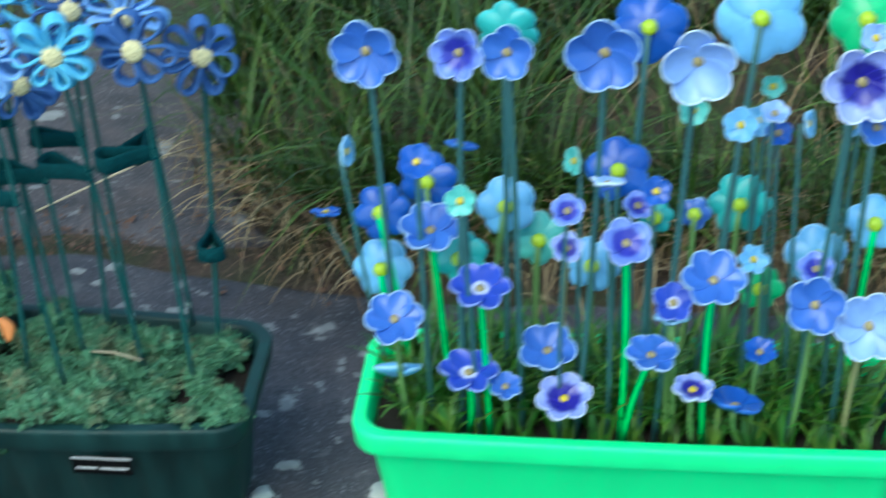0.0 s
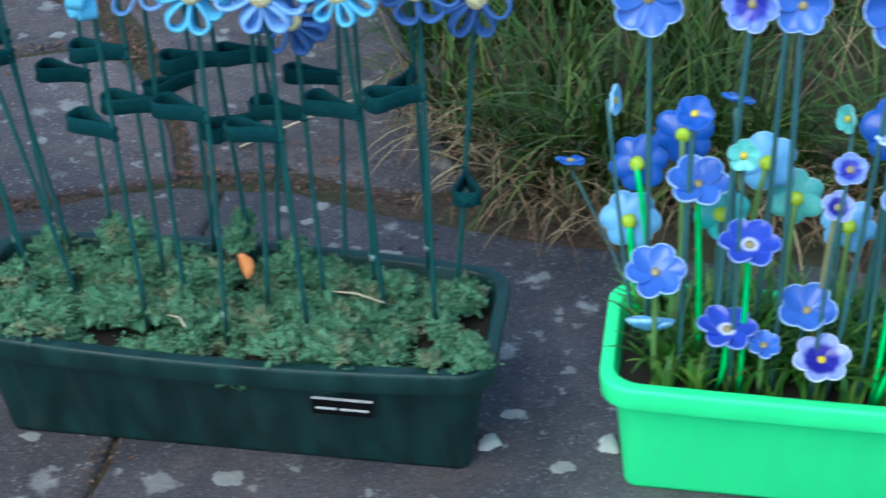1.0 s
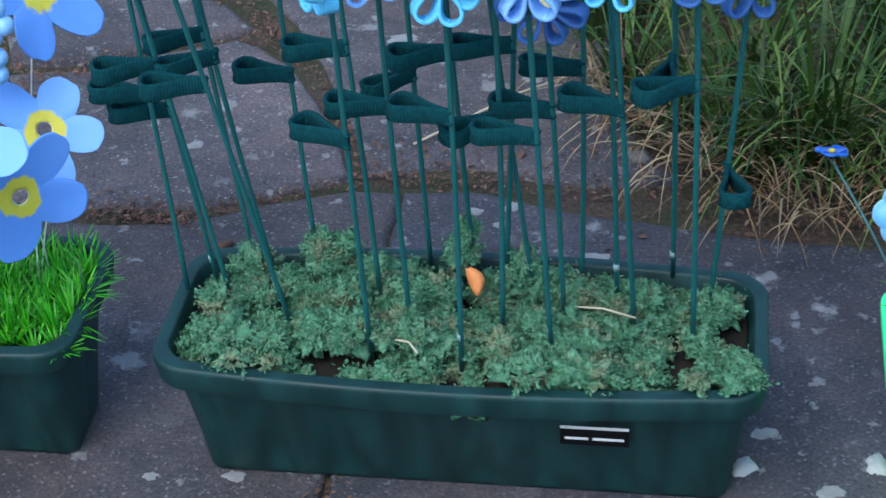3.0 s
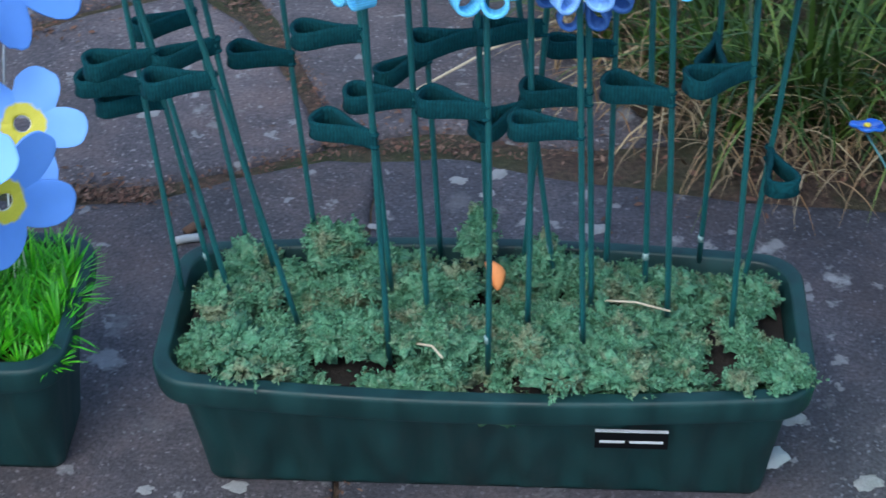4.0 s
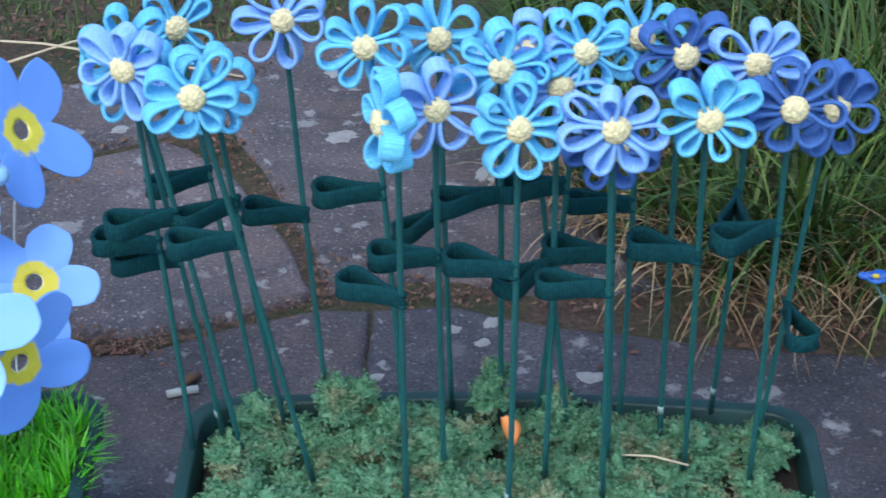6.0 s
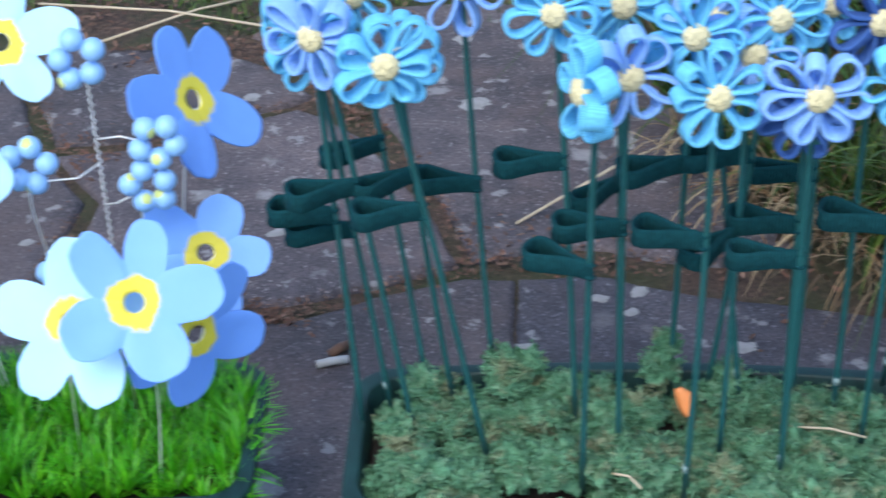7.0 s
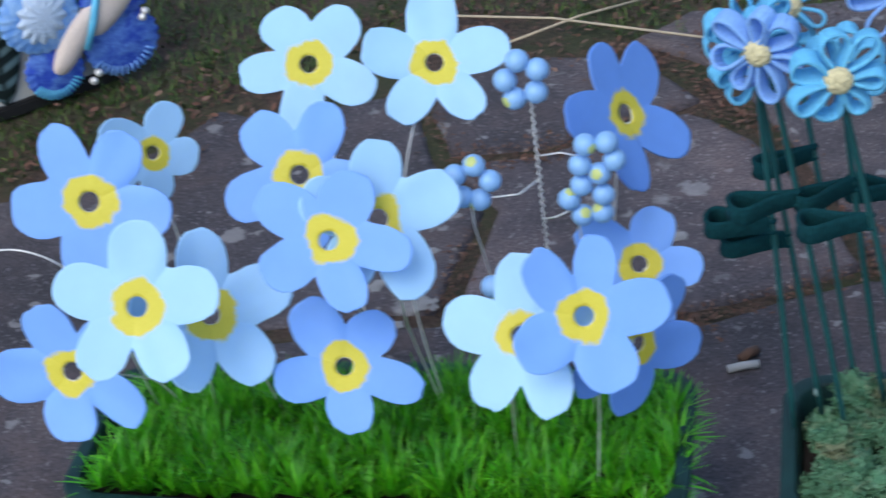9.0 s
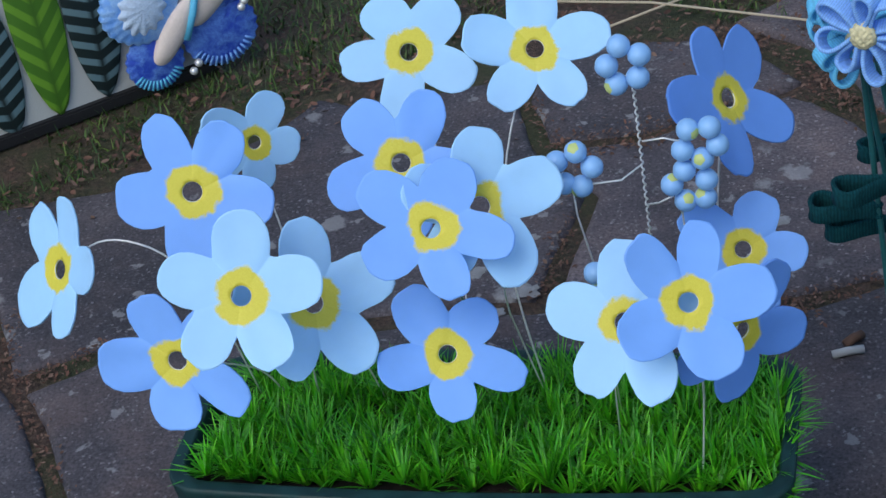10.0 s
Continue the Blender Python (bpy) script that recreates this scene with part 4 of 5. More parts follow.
# a fallen orange leaf standing in the moss
vs, fs = [], []
for i in range(9):
    t = i / 8
    w = 0.0085 * math.sin(math.pi * (0.08 + 0.84 * t)) ** 0.8
    for s in (-1, -0.4, 0.4, 1):
        vs.append((s * w + 0.004 * math.sin(t * 3), 0.0035 * (s * s) + 0.002 * t, 0.03 * t))
for i in range(8):
    for j in range(3):
        fs.append((i * 4 + j, i * 4 + j + 1, i * 4 + j + 5, i * 4 + j + 4))
leaf = new("fallen_leaf", mesh("fallen_leaf", vs, fs, M["orange"]))
leaf.modifiers.new("thickness", "SOLIDIFY").thickness = 0.0006
leaf.matrix_basis = pose(0.012, 0.016, 0.203, -14, -20, 8)
tagged(leaf, "curled orange dead leaf standing in the moss", "leaf")
rod("straw_stalk", [(0.105, 0.0, 0.207), (0.14, -0.008, 0.212), (0.172, -0.014, 0.207)], 0.0011, "straw_pale", "pale straw stalk lying on the moss", "stalk")
rod("straw_stalk", [(-0.06, -0.065, 0.203), (-0.045, -0.072, 0.206), (-0.035, -0.085, 0.203)], 0.0012, "straw_pale", "pale straw stalk lying on the moss", "stalk")
# ---- wool flowers in the moss ----
def ribbon(length, width, band, thick, base=0.0, steps=18, pinch=0.0, waist=0.75):
    """A strip bent into a drop-shaped loop that lies along +x from the origin; its band stands along z."""
    inner, outer = [], []
    path = []
    for i in range(steps + 1):
        t = -math.pi + 2 * math.pi * i / steps
        r = (1 + math.cos(t)) / 2
        path.append(Vector((base + (length - base) * (r ** (0.6 + pinch)), width * 0.5 * math.sin(t) * (0.25 + 0.75 * r ** 0.5) * 1.15, 0)))
    vs, fs = [], []
    n = len(path)
    for i, p in enumerate(path):
        d = (path[min(i + 1, n - 1)] - path[max(i - 1, 0)])
        d = d.normalized() if d.length > 1e-9 else Vector((1, 0, 0))
        o = Vector((d.y, -d.x, 0)) * thick * 0.5
        h = band * 0.5
        if waist < 1:
            rim = ((p + o, -h * 0.8), (p + o * waist, 0), (p + o, h * 0.8), (p, h), (p - o, h * 0.8), (p - o * waist, 0), (p - o, -h * 0.8), (p, -h))
        else:
            rim = ((p + o, -h * 0.8), (p + o, h * 0.8), (p + o * 0.8, h), (p - o * 0.8, h), (p - o, h * 0.8), (p - o, -h * 0.8), (p - o * 0.8, -h), (p + o * 0.8, -h))
        for q, z in rim:
            vs.append((q.x, q.y, z))
    for i in range(n - 1):
        for k in range(8):
            k2 = (k + 1) % 8
            fs.append((i * 8 + k, i * 8 + k2, (i + 1) * 8 + k2, (i + 1) * 8 + k))
    return vs, fs


LOOPS = {}
for key in ("sky", "peri", "navy"):
    LOOPS[key] = [mesh("petal", *ribbon(L, w, 0.0165, 0.0036, 0.005, 20, p, 1.0), M[key]) for L, w, p in ((0.042, 0.0205, 0.1), (0.039, 0.0165, 0.0), (0.037, 0.0235, 0.15), (0.0435, 0.0185, 0.2), (0.035, 0.014, 0.0))]
LEAVES = [mesh("leaf", *ribbon(0.062, w, 0.0185, 0.005, 0.0, 24, -0.25, 0.45), M["leaffelt"]) for w in (0.029, 0.025, 0.019)]
POMPON = mesh("flower_centre", *ball(0.0115, 3, 0.6, 0.16), M["cream"])
wool_rnd = random.Random(31)
WOOL = {"sky": "sky-blue", "peri": "cornflower-blue", "navy": "navy-blue"}


def wool_flower(p, foot, key, az=8, el=34, roll=0, leaf=None, petals=7, size=1.0):
    """A knitted flower of looped petals on a green cane; leaf: height share on the cane, yaw, tilt, mesh."""
    p, foot = Vector(p), Vector(foot)
    t = thing("wool_flower", WOOL[key] + " wool flower with looped petals on a green cane", "artificial flower", "wool flowers in the moss", foot)
    inv = Matrix.Translation(-foot)
    head = inv @ facing(p, az, el, roll)
    back = head @ Vector((0, 0, -0.006))
    for k in range(petals):
        o = part("petal", LOOPS[key][wool_rnd.randrange(5)], t)
        o.matrix_basis = head @ Matrix.Rotation(2 * math.pi * k / petals + wool_rnd.uniform(-0.16, 0.16), 4, "Z") @ Matrix.Rotation(wool_rnd.uniform(-0.36, 0.16), 4, "Y") @ Matrix.Rotation(wool_rnd.uniform(-0.38, 0.38), 4, "X") @ Matrix.Diagonal((size, size, 1, 1))
    o = part("flower_centre", POMPON, t, "cream wool centre")
    o.matrix_basis = head @ Matrix.Translation((0, 0, 0.008))
    lowest = Vector((0, 0, -0.03))
    mid = back.lerp(lowest, 0.5) + Vector((wool_rnd.uniform(-1, 1), wool_rnd.uniform(-1, 1), 0)) * 0.0025
    pts = [back + (lowest - back) * s + (mid - back.lerp(lowest, 0.5)) * (4 * s * (1 - s)) for s in (0, 0.12, 0.25, 0.4, 0.55, 0.7, 0.85, 1)]
    part("cane", mesh("cane", *tube(pts, 0.0027, 8), M["stemgreen"]), t, "green lacquered cane")
    if wool_rnd.random() < 0.35:
        u = (low_end := lowest).lerp(back, wool_rnd.uniform(0.09, 0.15))
        d = (back - low_end).normalized() * 0.004
        part("tape", mesh("tape", *tube([u - d, u, u + d], 0.003, 8), M["tape"]), t, "worn pale band low on the cane")
    if leaf:
        share, yaw, tilt, which = leaf
        q = lowest.lerp(back, share)
        o = part("leaf", LEAVES[which], t, "dark green knitted loop leaf")
        o.matrix_basis = Matrix.Translation(q) @ pose(0, 0, 0, 0, tilt, yaw) @ Matrix.Translation((-0.003, 0, 0))
        for dz in (0.006, -0.006):
            w = part("tie", mesh("tie", *ball(0.0046, 2, 0.5, 0.1), M["leaffelt"]), t)
            w.matrix_basis = Matrix.Translation(q + Vector((0, 0, dz)))
    return t


wool_flower((-0.319, 0.020, 0.593), (-0.29, 0.027, 0.2), "sky", 5, 2, 10, (0.58, 173, 0, 0))
wool_flower((-0.325, 0.040, 0.603), (-0.264, 0.051, 0.2), "sky", 5, 5, 0, (0.50, -173, 0, 1))
wool_flower((-0.311, -0.024, 0.621), (-0.24, 0.014, 0.2), "peri", -22, 4, 12, (0.66, -161, 0, 0))
wool_flower((-0.293, 0.124, 0.583), (-0.23, 0.081, 0.2), "sky", 10, 6, 20, (0.65, -151, 0, 2))
wool_flower((-0.251, -0.083, 0.629), (-0.17, -0.023, 0.2), "sky", 5, 3, 0, (0.67, -172, 0, 0))
wool_flower((-0.247, 0.000, 0.588), (-0.205, 0.066, 0.2), "sky", 12, 10, 15, (0.70, -146, 0, 2))
wool_flower((-0.198, 0.117, 0.595), (-0.168, 0.101, 0.2), "peri", 5, 6, 22, (0.53, 173, 0, 0))
wool_flower((-0.094, -0.135, 0.635), (-0.086, -0.055, 0.2), "sky", -66, 8, 10, (0.60, 151, 0, 0))
wool_flower((-0.119, 0.013, 0.625), (-0.09, 0.036, 0.2), "sky", -8, 1, 8, (0.67, -177, 0, 0))
wool_flower((-0.061, -0.060, 0.608), (-0.052, -0.015, 0.2), "peri", 8, 1, 18, (0.64, 179, 0, 0))
wool_flower((-0.061, 0.070, 0.603), (-0.047, 0.1, 0.2), "sky", 5, 6, 12, (0.57, -136, 0, 2))
wool_flower((0.004, -0.102, 0.615), (0.005, -0.065, 0.2), "sky", 4, 5, 22, (0.67, 161, 0, 0))
wool_flower((-0.009, -0.032, 0.629), (0.0, 0.092, 0.2), "sky", 5, 5, 6, (0.68, -163, 0, 0))
wool_flower((0.038, -0.020, 0.607), (0.04, -0.012, 0.2), "peri", 10, 5, 10, (0.59, -140, 0, 0))
wool_flower((0.058, -0.011, 0.635), (0.033, 0.078, 0.2), "sky", 8, 5, 20, (0.68, -172, 0, 1))
wool_flower((0.014, 0.060, 0.596), (0.066, 0.058, 0.2), "peri", 5, 7, 10, None)
wool_flower((0.077, -0.122, 0.627), (0.092, -0.044, 0.2), "peri", 6, 5, 10, (0.62, 172, 0, 1))
wool_flower((0.085, -0.030, 0.557), (0.1, 0.013, 0.2), "navy", 0, 5, 22, (0.69, 169, 0, 0))
wool_flower((0.110, 0.060, 0.612), (0.113, 0.067, 0.2), "sky", 0, 5, 8, (0.61, 176, 0, 2))
wool_flower((0.139, -0.007, 0.630), (0.151, 0.048, 0.2), "navy", 10, 5, 14, None)
wool_flower((0.149, -0.112, 0.631), (0.171, 0.003, 0.2), "sky", 4, 5, 24, (0.66, 159, 0, 0))
wool_flower((0.196, -0.018, 0.630), (0.205, 0.101, 0.2), "peri", 4, 1, 12, (0.66, -100, 0, 1))
wool_flower((0.219, -0.078, 0.622), (0.229, -0.015, 0.2), "navy", 2, 5, 8, (0.72, -156, 0, 0))
wool_flower((0.267, 0.000, 0.579), (0.243, 0.055, 0.2), "navy", 12, 5, 18, (0.45, -80, 0, 0))

# ---- foam flowers over the turf ----
def foam_outline(R, lengths, lobes=5, seed=0):
    """Radius round the flower: five hand-cut petals with near-parallel sides and blunt, snipped ends."""
    g = random.Random(seed)
    wid = [g.uniform(0.305, 0.355) for _ in range(lobes)]
    skew = [g.uniform(-0.05, 0.05) for _ in range(lobes)]
    full = [g.uniform(2.8, 4.2) for _ in range(lobes)]

    def edge(th):
        s = th / (2 * math.pi) * lobes
        k = int(round(s)) % lobes
        a = (s - round(s)) * 2 * math.pi / lobes
        lo, hi = 0.0, 1.1
        for _ in range(18):
            r = (lo + hi) / 2
            u, w = r * math.cos(a) / lengths[k], r * math.sin(a) - skew[k] * r * r
            t = min(1.0, max(0.0, (u - 0.45) / 0.57))
            half = wid[k] * (0.78 + 0.22 * min(1.0, u / 0.6)) * max(0.0, 1 - t ** full[k]) ** 0.5
            if u < 1 and abs(w) < half:
                lo = r
            else:
                hi = r
        return R * max(lo, 0.36)

    # the petals are cut with straight snips: a coarse outline, joined by chords
    m = 60
    snip = [(2 * math.pi * i / m, edge(2 * math.pi * i / m) * g.uniform(0.985, 1.015)) for i in range(m)]
    snip.append((2 * math.pi, snip[0][1]))
    res = []
    n = 200
    for i in range(n):
        th = 2 * math.pi * i / n
        (t1, r1), (t2, r2) = snip[i * m // n], snip[i * m // n + 1]
        r = r1 * r2 * math.sin(t2 - t1) / (r1 * math.sin(th - t1) + r2 * math.sin(t2 - th))
        res.append((th, r))
    return res


def foam_mesh(R, key, seed, curl, spread, lengths):
    n = 200
    o = foam_outline(R, lengths, 5, seed)
    vs, fs, uv = [], [], []
    levels = (0.125, 0.18, 0.3, 0.45, 0.6, 0.75, 0.88, 0.97, 1.0)
    g = random.Random(seed + 5)
    lift = [g.uniform(-1, 1) for _ in range(5)]
    for side in (1, -1):
        for s in levels:
            for th, r in o:
                hole = 0.125 * R
                q = hole + (r - hole) * (s - 0.125) / (1 - 0.125)
                k = th / (2 * math.pi) * 5
                w = lift[int(round(k)) % 5]
                flat = max(0.0, 1 - (2 * abs(k - round(k))) ** 3)
                z = curl * R * (q / R) ** 2 * (0.5 + 0.8 * w) * flat + side * 0.0011
                # petals dip along their middle
                z -= 0.05 * R * (q / R) ** 2 * math.cos(2 * math.pi * (k - round(k))) * (0.4 + 0.3 * w)
                # hand-cut petals stand a few degrees out of their even places
                h = k - math.floor(k)
                th2 = th + radians(spread[int(k) % 5] * (1 - h) + spread[(int(k) + 1) % 5] * h)
                vs.append((q * math.sin(th2), q * math.cos(th2), z))
                uv.append((q / R, th / 6.2832))
    m = len(levels)
    for a in range(m - 1):
        for i in range(n):
            j = (i + 1) % n
            fs.append((a * n + i, (a + 1) * n + i, (a + 1) * n + j, a * n + j))
            b = (m + a) * n
            fs.append((b + i, b + j, b + n + j, b + n + i))
    for i in range(n):
        j = (i + 1) % n
        fs.append((i, j, m * n + j, m * n + i))
        e = (m - 1) * n
        fs.append((e + i, (m * n) + e + i, (m * n) + e + j, e + j))
    return mesh("petals", vs, fs, M[key], True, uv)


foam_rnd = random.Random(41)
TONE = {"foam_pale": "pale blue", "foam_mid": "cornflower blue", "foam_deep": "deeper blue"}


def foam_flower(p, key, az=17, el=34, roll=0, foot=None, R=0.071, via=None, curl=0.16, spread=(0, 0, 0, 0, 0), lengths=(1, 1, 1, 1, 1)):
    p = Vector(p)
    foot = Vector(foot) if foot else Vector((max(-0.95, min(-0.42, p.x + foam_rnd.uniform(-0.03, 0.03))), 0.03, 0.2))
    t = thing("foam_flower", TONE[key] + " foam forget-me-not with a yellow centre on wire", "artificial flower", "foam flowers over the turf", foot)
    head = Matrix.Translation(-foot) @ facing(p, az, el, roll)
    o = part("petals", foam_mesh(R, key, foam_rnd.randrange(9999), curl, spread, lengths), t)
    o.matrix_basis = head
    back = head @ Vector((0, 0, -0.004))
    rim = [head @ Vector((0.128 * R * math.cos(a), 0.128 * R * math.sin(a), 0.0003)) for a in np.linspace(0, 6.2832, 19)]
    part("wire_ring", mesh("wire_ring", *tube(rim, 0.0006, 5), M["wire"]), t, "silver wire ring in the middle")
    behind = head @ Vector((0, -0.128 * R, -0.012))
    pts = [head @ Vector((0, -0.128 * R, 0.0)), behind]
    if via:
        pts += [Vector(q) - foot for q in via]
    else:
        sw = Vector((foam_rnd.uniform(-0.012, 0.012), 0.01, 0))
        pts += [behind.lerp(Vector((0, 0, 0)), s) + sw * (4 * s * (1 - s)) for s in (0.2, 0.4, 0.6, 0.8)]
    pts.append(Vector((0, 0, -0.03)))
    for _ in range(2):
        pts = [pts[0]] + [p.lerp(q, s) for p, q in zip(pts, pts[1:]) for s in (0.25, 0.75)] + [pts[-1]]
    part("stem_wire", mesh("stem_wire", *tube(pts, 0.001, 6), M["wire"]), t, "thin silver wire stem")
    return t


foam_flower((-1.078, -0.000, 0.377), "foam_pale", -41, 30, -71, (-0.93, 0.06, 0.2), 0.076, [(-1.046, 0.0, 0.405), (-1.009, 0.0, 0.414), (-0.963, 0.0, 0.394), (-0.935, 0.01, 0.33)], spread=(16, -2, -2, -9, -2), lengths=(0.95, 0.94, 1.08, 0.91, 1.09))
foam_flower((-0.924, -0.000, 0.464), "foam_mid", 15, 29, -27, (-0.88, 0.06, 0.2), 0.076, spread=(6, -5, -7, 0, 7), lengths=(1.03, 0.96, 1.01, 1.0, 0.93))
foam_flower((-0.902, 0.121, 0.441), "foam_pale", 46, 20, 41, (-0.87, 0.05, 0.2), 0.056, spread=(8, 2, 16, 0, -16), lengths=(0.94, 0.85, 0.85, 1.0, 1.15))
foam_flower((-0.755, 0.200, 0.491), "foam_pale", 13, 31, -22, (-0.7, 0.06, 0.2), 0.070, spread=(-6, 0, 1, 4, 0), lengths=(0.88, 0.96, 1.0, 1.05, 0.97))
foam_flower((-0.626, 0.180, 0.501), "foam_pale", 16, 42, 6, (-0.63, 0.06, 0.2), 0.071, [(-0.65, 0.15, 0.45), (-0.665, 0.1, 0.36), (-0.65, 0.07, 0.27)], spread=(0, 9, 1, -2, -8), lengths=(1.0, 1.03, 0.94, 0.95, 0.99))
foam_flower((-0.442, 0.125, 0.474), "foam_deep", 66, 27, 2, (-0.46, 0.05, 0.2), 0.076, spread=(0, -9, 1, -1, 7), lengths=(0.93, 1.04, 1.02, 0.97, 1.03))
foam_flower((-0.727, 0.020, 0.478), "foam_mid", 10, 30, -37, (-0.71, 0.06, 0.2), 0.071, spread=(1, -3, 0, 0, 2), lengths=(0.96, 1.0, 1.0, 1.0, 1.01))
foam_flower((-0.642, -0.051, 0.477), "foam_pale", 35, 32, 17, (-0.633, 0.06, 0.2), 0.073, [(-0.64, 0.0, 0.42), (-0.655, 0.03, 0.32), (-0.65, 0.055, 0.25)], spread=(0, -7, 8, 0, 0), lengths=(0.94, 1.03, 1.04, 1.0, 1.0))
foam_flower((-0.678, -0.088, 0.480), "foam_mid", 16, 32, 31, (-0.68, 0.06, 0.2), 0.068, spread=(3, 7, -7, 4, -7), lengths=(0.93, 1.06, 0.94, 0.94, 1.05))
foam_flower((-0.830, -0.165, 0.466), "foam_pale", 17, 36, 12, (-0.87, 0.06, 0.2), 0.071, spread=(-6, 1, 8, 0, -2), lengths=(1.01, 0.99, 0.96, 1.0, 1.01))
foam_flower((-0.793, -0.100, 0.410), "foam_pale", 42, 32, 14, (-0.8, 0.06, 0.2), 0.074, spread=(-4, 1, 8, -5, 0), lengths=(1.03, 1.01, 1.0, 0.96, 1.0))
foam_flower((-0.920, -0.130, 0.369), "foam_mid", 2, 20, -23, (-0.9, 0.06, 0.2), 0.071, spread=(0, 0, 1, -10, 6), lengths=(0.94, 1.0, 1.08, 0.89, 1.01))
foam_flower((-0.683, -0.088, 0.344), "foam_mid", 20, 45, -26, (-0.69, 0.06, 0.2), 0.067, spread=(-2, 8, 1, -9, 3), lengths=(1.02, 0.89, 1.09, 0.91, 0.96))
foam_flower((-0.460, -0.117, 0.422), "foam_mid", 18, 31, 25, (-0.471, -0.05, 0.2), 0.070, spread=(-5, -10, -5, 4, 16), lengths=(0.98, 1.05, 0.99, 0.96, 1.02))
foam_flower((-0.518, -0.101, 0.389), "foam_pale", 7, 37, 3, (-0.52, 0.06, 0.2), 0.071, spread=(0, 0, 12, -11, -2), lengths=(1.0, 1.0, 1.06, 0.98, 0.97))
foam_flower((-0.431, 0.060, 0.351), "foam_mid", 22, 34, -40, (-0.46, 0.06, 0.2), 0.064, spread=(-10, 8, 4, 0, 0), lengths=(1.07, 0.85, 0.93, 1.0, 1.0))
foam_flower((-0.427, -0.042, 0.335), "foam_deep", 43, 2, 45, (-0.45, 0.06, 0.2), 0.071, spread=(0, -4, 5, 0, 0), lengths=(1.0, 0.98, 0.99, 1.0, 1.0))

BEAD = mesh("bead", *ball(0.0103, 3, 1.0, 0.03), M["bead"])
_dv, _df = ball(0.0106, 3, 1.0, 0.03)
_keep = [f for f in _df if all(_dv[i].z > 0.0082 for i in f)]
DAB = mesh("yellow_dab", _dv, _keep, M["bead_dab"])


def bead_cluster(beads, pts, label, foot):
    """Painted beads threaded on wire."""
    foot = Vector(foot)
    t = thing("bead_cluster", label, "artificial flower", "bead clusters over the turf", foot)
    for q in beads:
        o = part("bead", BEAD, t)
        o.matrix_basis = Matrix.Translation(Vector(q) - foot)
        if foam_rnd.random() < 0.35:
            continue
        d = part("yellow_dab", DAB, o, "dab of yellow paint")
        d.matrix_basis = facing((0, 0, 0), foam_rnd.uniform(-70, 70), foam_rnd.uniform(-30, 75))
    c = sum((Vector(q) for q in beads), Vector()) / len(beads)
    loop = [Vector(q) - foot + (c - Vector(q)) * 0.2 + Vector((0, 0.004, 0)) for q in beads]
    part("bead_wire", mesh("bead_wire", *tube(loop, 0.0008, 5), M["wire"]), t)
    for run in pts:
        part("stem_wire", mesh("stem_wire", *tube([Vector(q) - foot for q in run], 0.0009, 5), M["wire"]), t, "thin silver wire")
    return t


def twisted(a, b, turns=9, r=0.0011):
    a, b = Vector(a), Vector(b)
    n = turns * 8
    return [a.lerp(b, i / n) + Vector((r * math.cos(i * 0.785), r * math.sin(i * 0.785), 0)) for i in range(n + 1)]


bead_cluster([(-0.519, 0.02, 0.591), (-0.502, 0.02, 0.582), (-0.505, 0.02, 0.56), (-0.524, 0.02, 0.554), (-0.531, 0.02, 0.572)],
             [twisted((-0.51, 0.022, 0.552), (-0.513, 0.05, 0.36), 22), [(-0.513, 0.05, 0.36), (-0.51, 0.05, 0.17)], [(-0.509, 0.03, 0.489), (-0.49, 0.03, 0.492), (-0.474, 0.03, 0.488)]],
             "ring of light blue painted beads on twisted wire", (-0.51, 0.05, 0.2))
bead_cluster([(-0.584, 0.015, 0.479), (-0.566, 0.015, 0.489), (-0.553, 0.015, 0.473), (-0.564, 0.015, 0.453), (-0.579, 0.015, 0.456)],
             [[(-0.573, 0.017, 0.456), (-0.572, 0.018, 0.42), (-0.562, 0.02, 0.36), (-0.555, 0.03, 0.17)], [(-0.556, 0.015, 0.455), (-0.53, 0.025, 0.452), (-0.511, 0.04, 0.46)]],
             "ring of light blue painted beads on a thin wire", (-0.556, 0.03, 0.2))
bead_cluster([(-0.468, 0.03, 0.5), (-0.449, 0.03, 0.502), (-0.443, 0.03, 0.484), (-0.457, 0.03, 0.47), (-0.474, 0.03, 0.479)],
             [[(-0.47, 0.032, 0.485), (-0.482, 0.034, 0.44), (-0.478, 0.036, 0.38), (-0.475, 0.04, 0.17)]], "upper ring of light blue painted beads on wire", (-0.475, 0.04, 0.2))
bead_cluster([(-0.474, 0.03, 0.458), (-0.455, 0.03, 0.448), (-0.457, 0.03, 0.429), (-0.475, 0.03, 0.426), (-0.486, 0.03, 0.443)],
             [[(-0.486, 0.032, 0.43), (-0.5, 0.036, 0.42), (-0.514, 0.045, 0.412)], [(-0.48, 0.034, 0.425), (-0.479, 0.04, 0.37), (-0.482, 0.045, 0.17)]], "lower ring of light blue painted beads on wire", (-0.482, 0.045, 0.2))
bead_cluster([(-0.553, -0.03, 0.39), (-0.54, -0.03, 0.385), (-0.548, -0.028, 0.372)], [[(-0.547, -0.028, 0.375), (-0.55, -0.02, 0.17)]], "small bunch of blue painted beads behind foam petals", (-0.55, -0.02, 0.2))
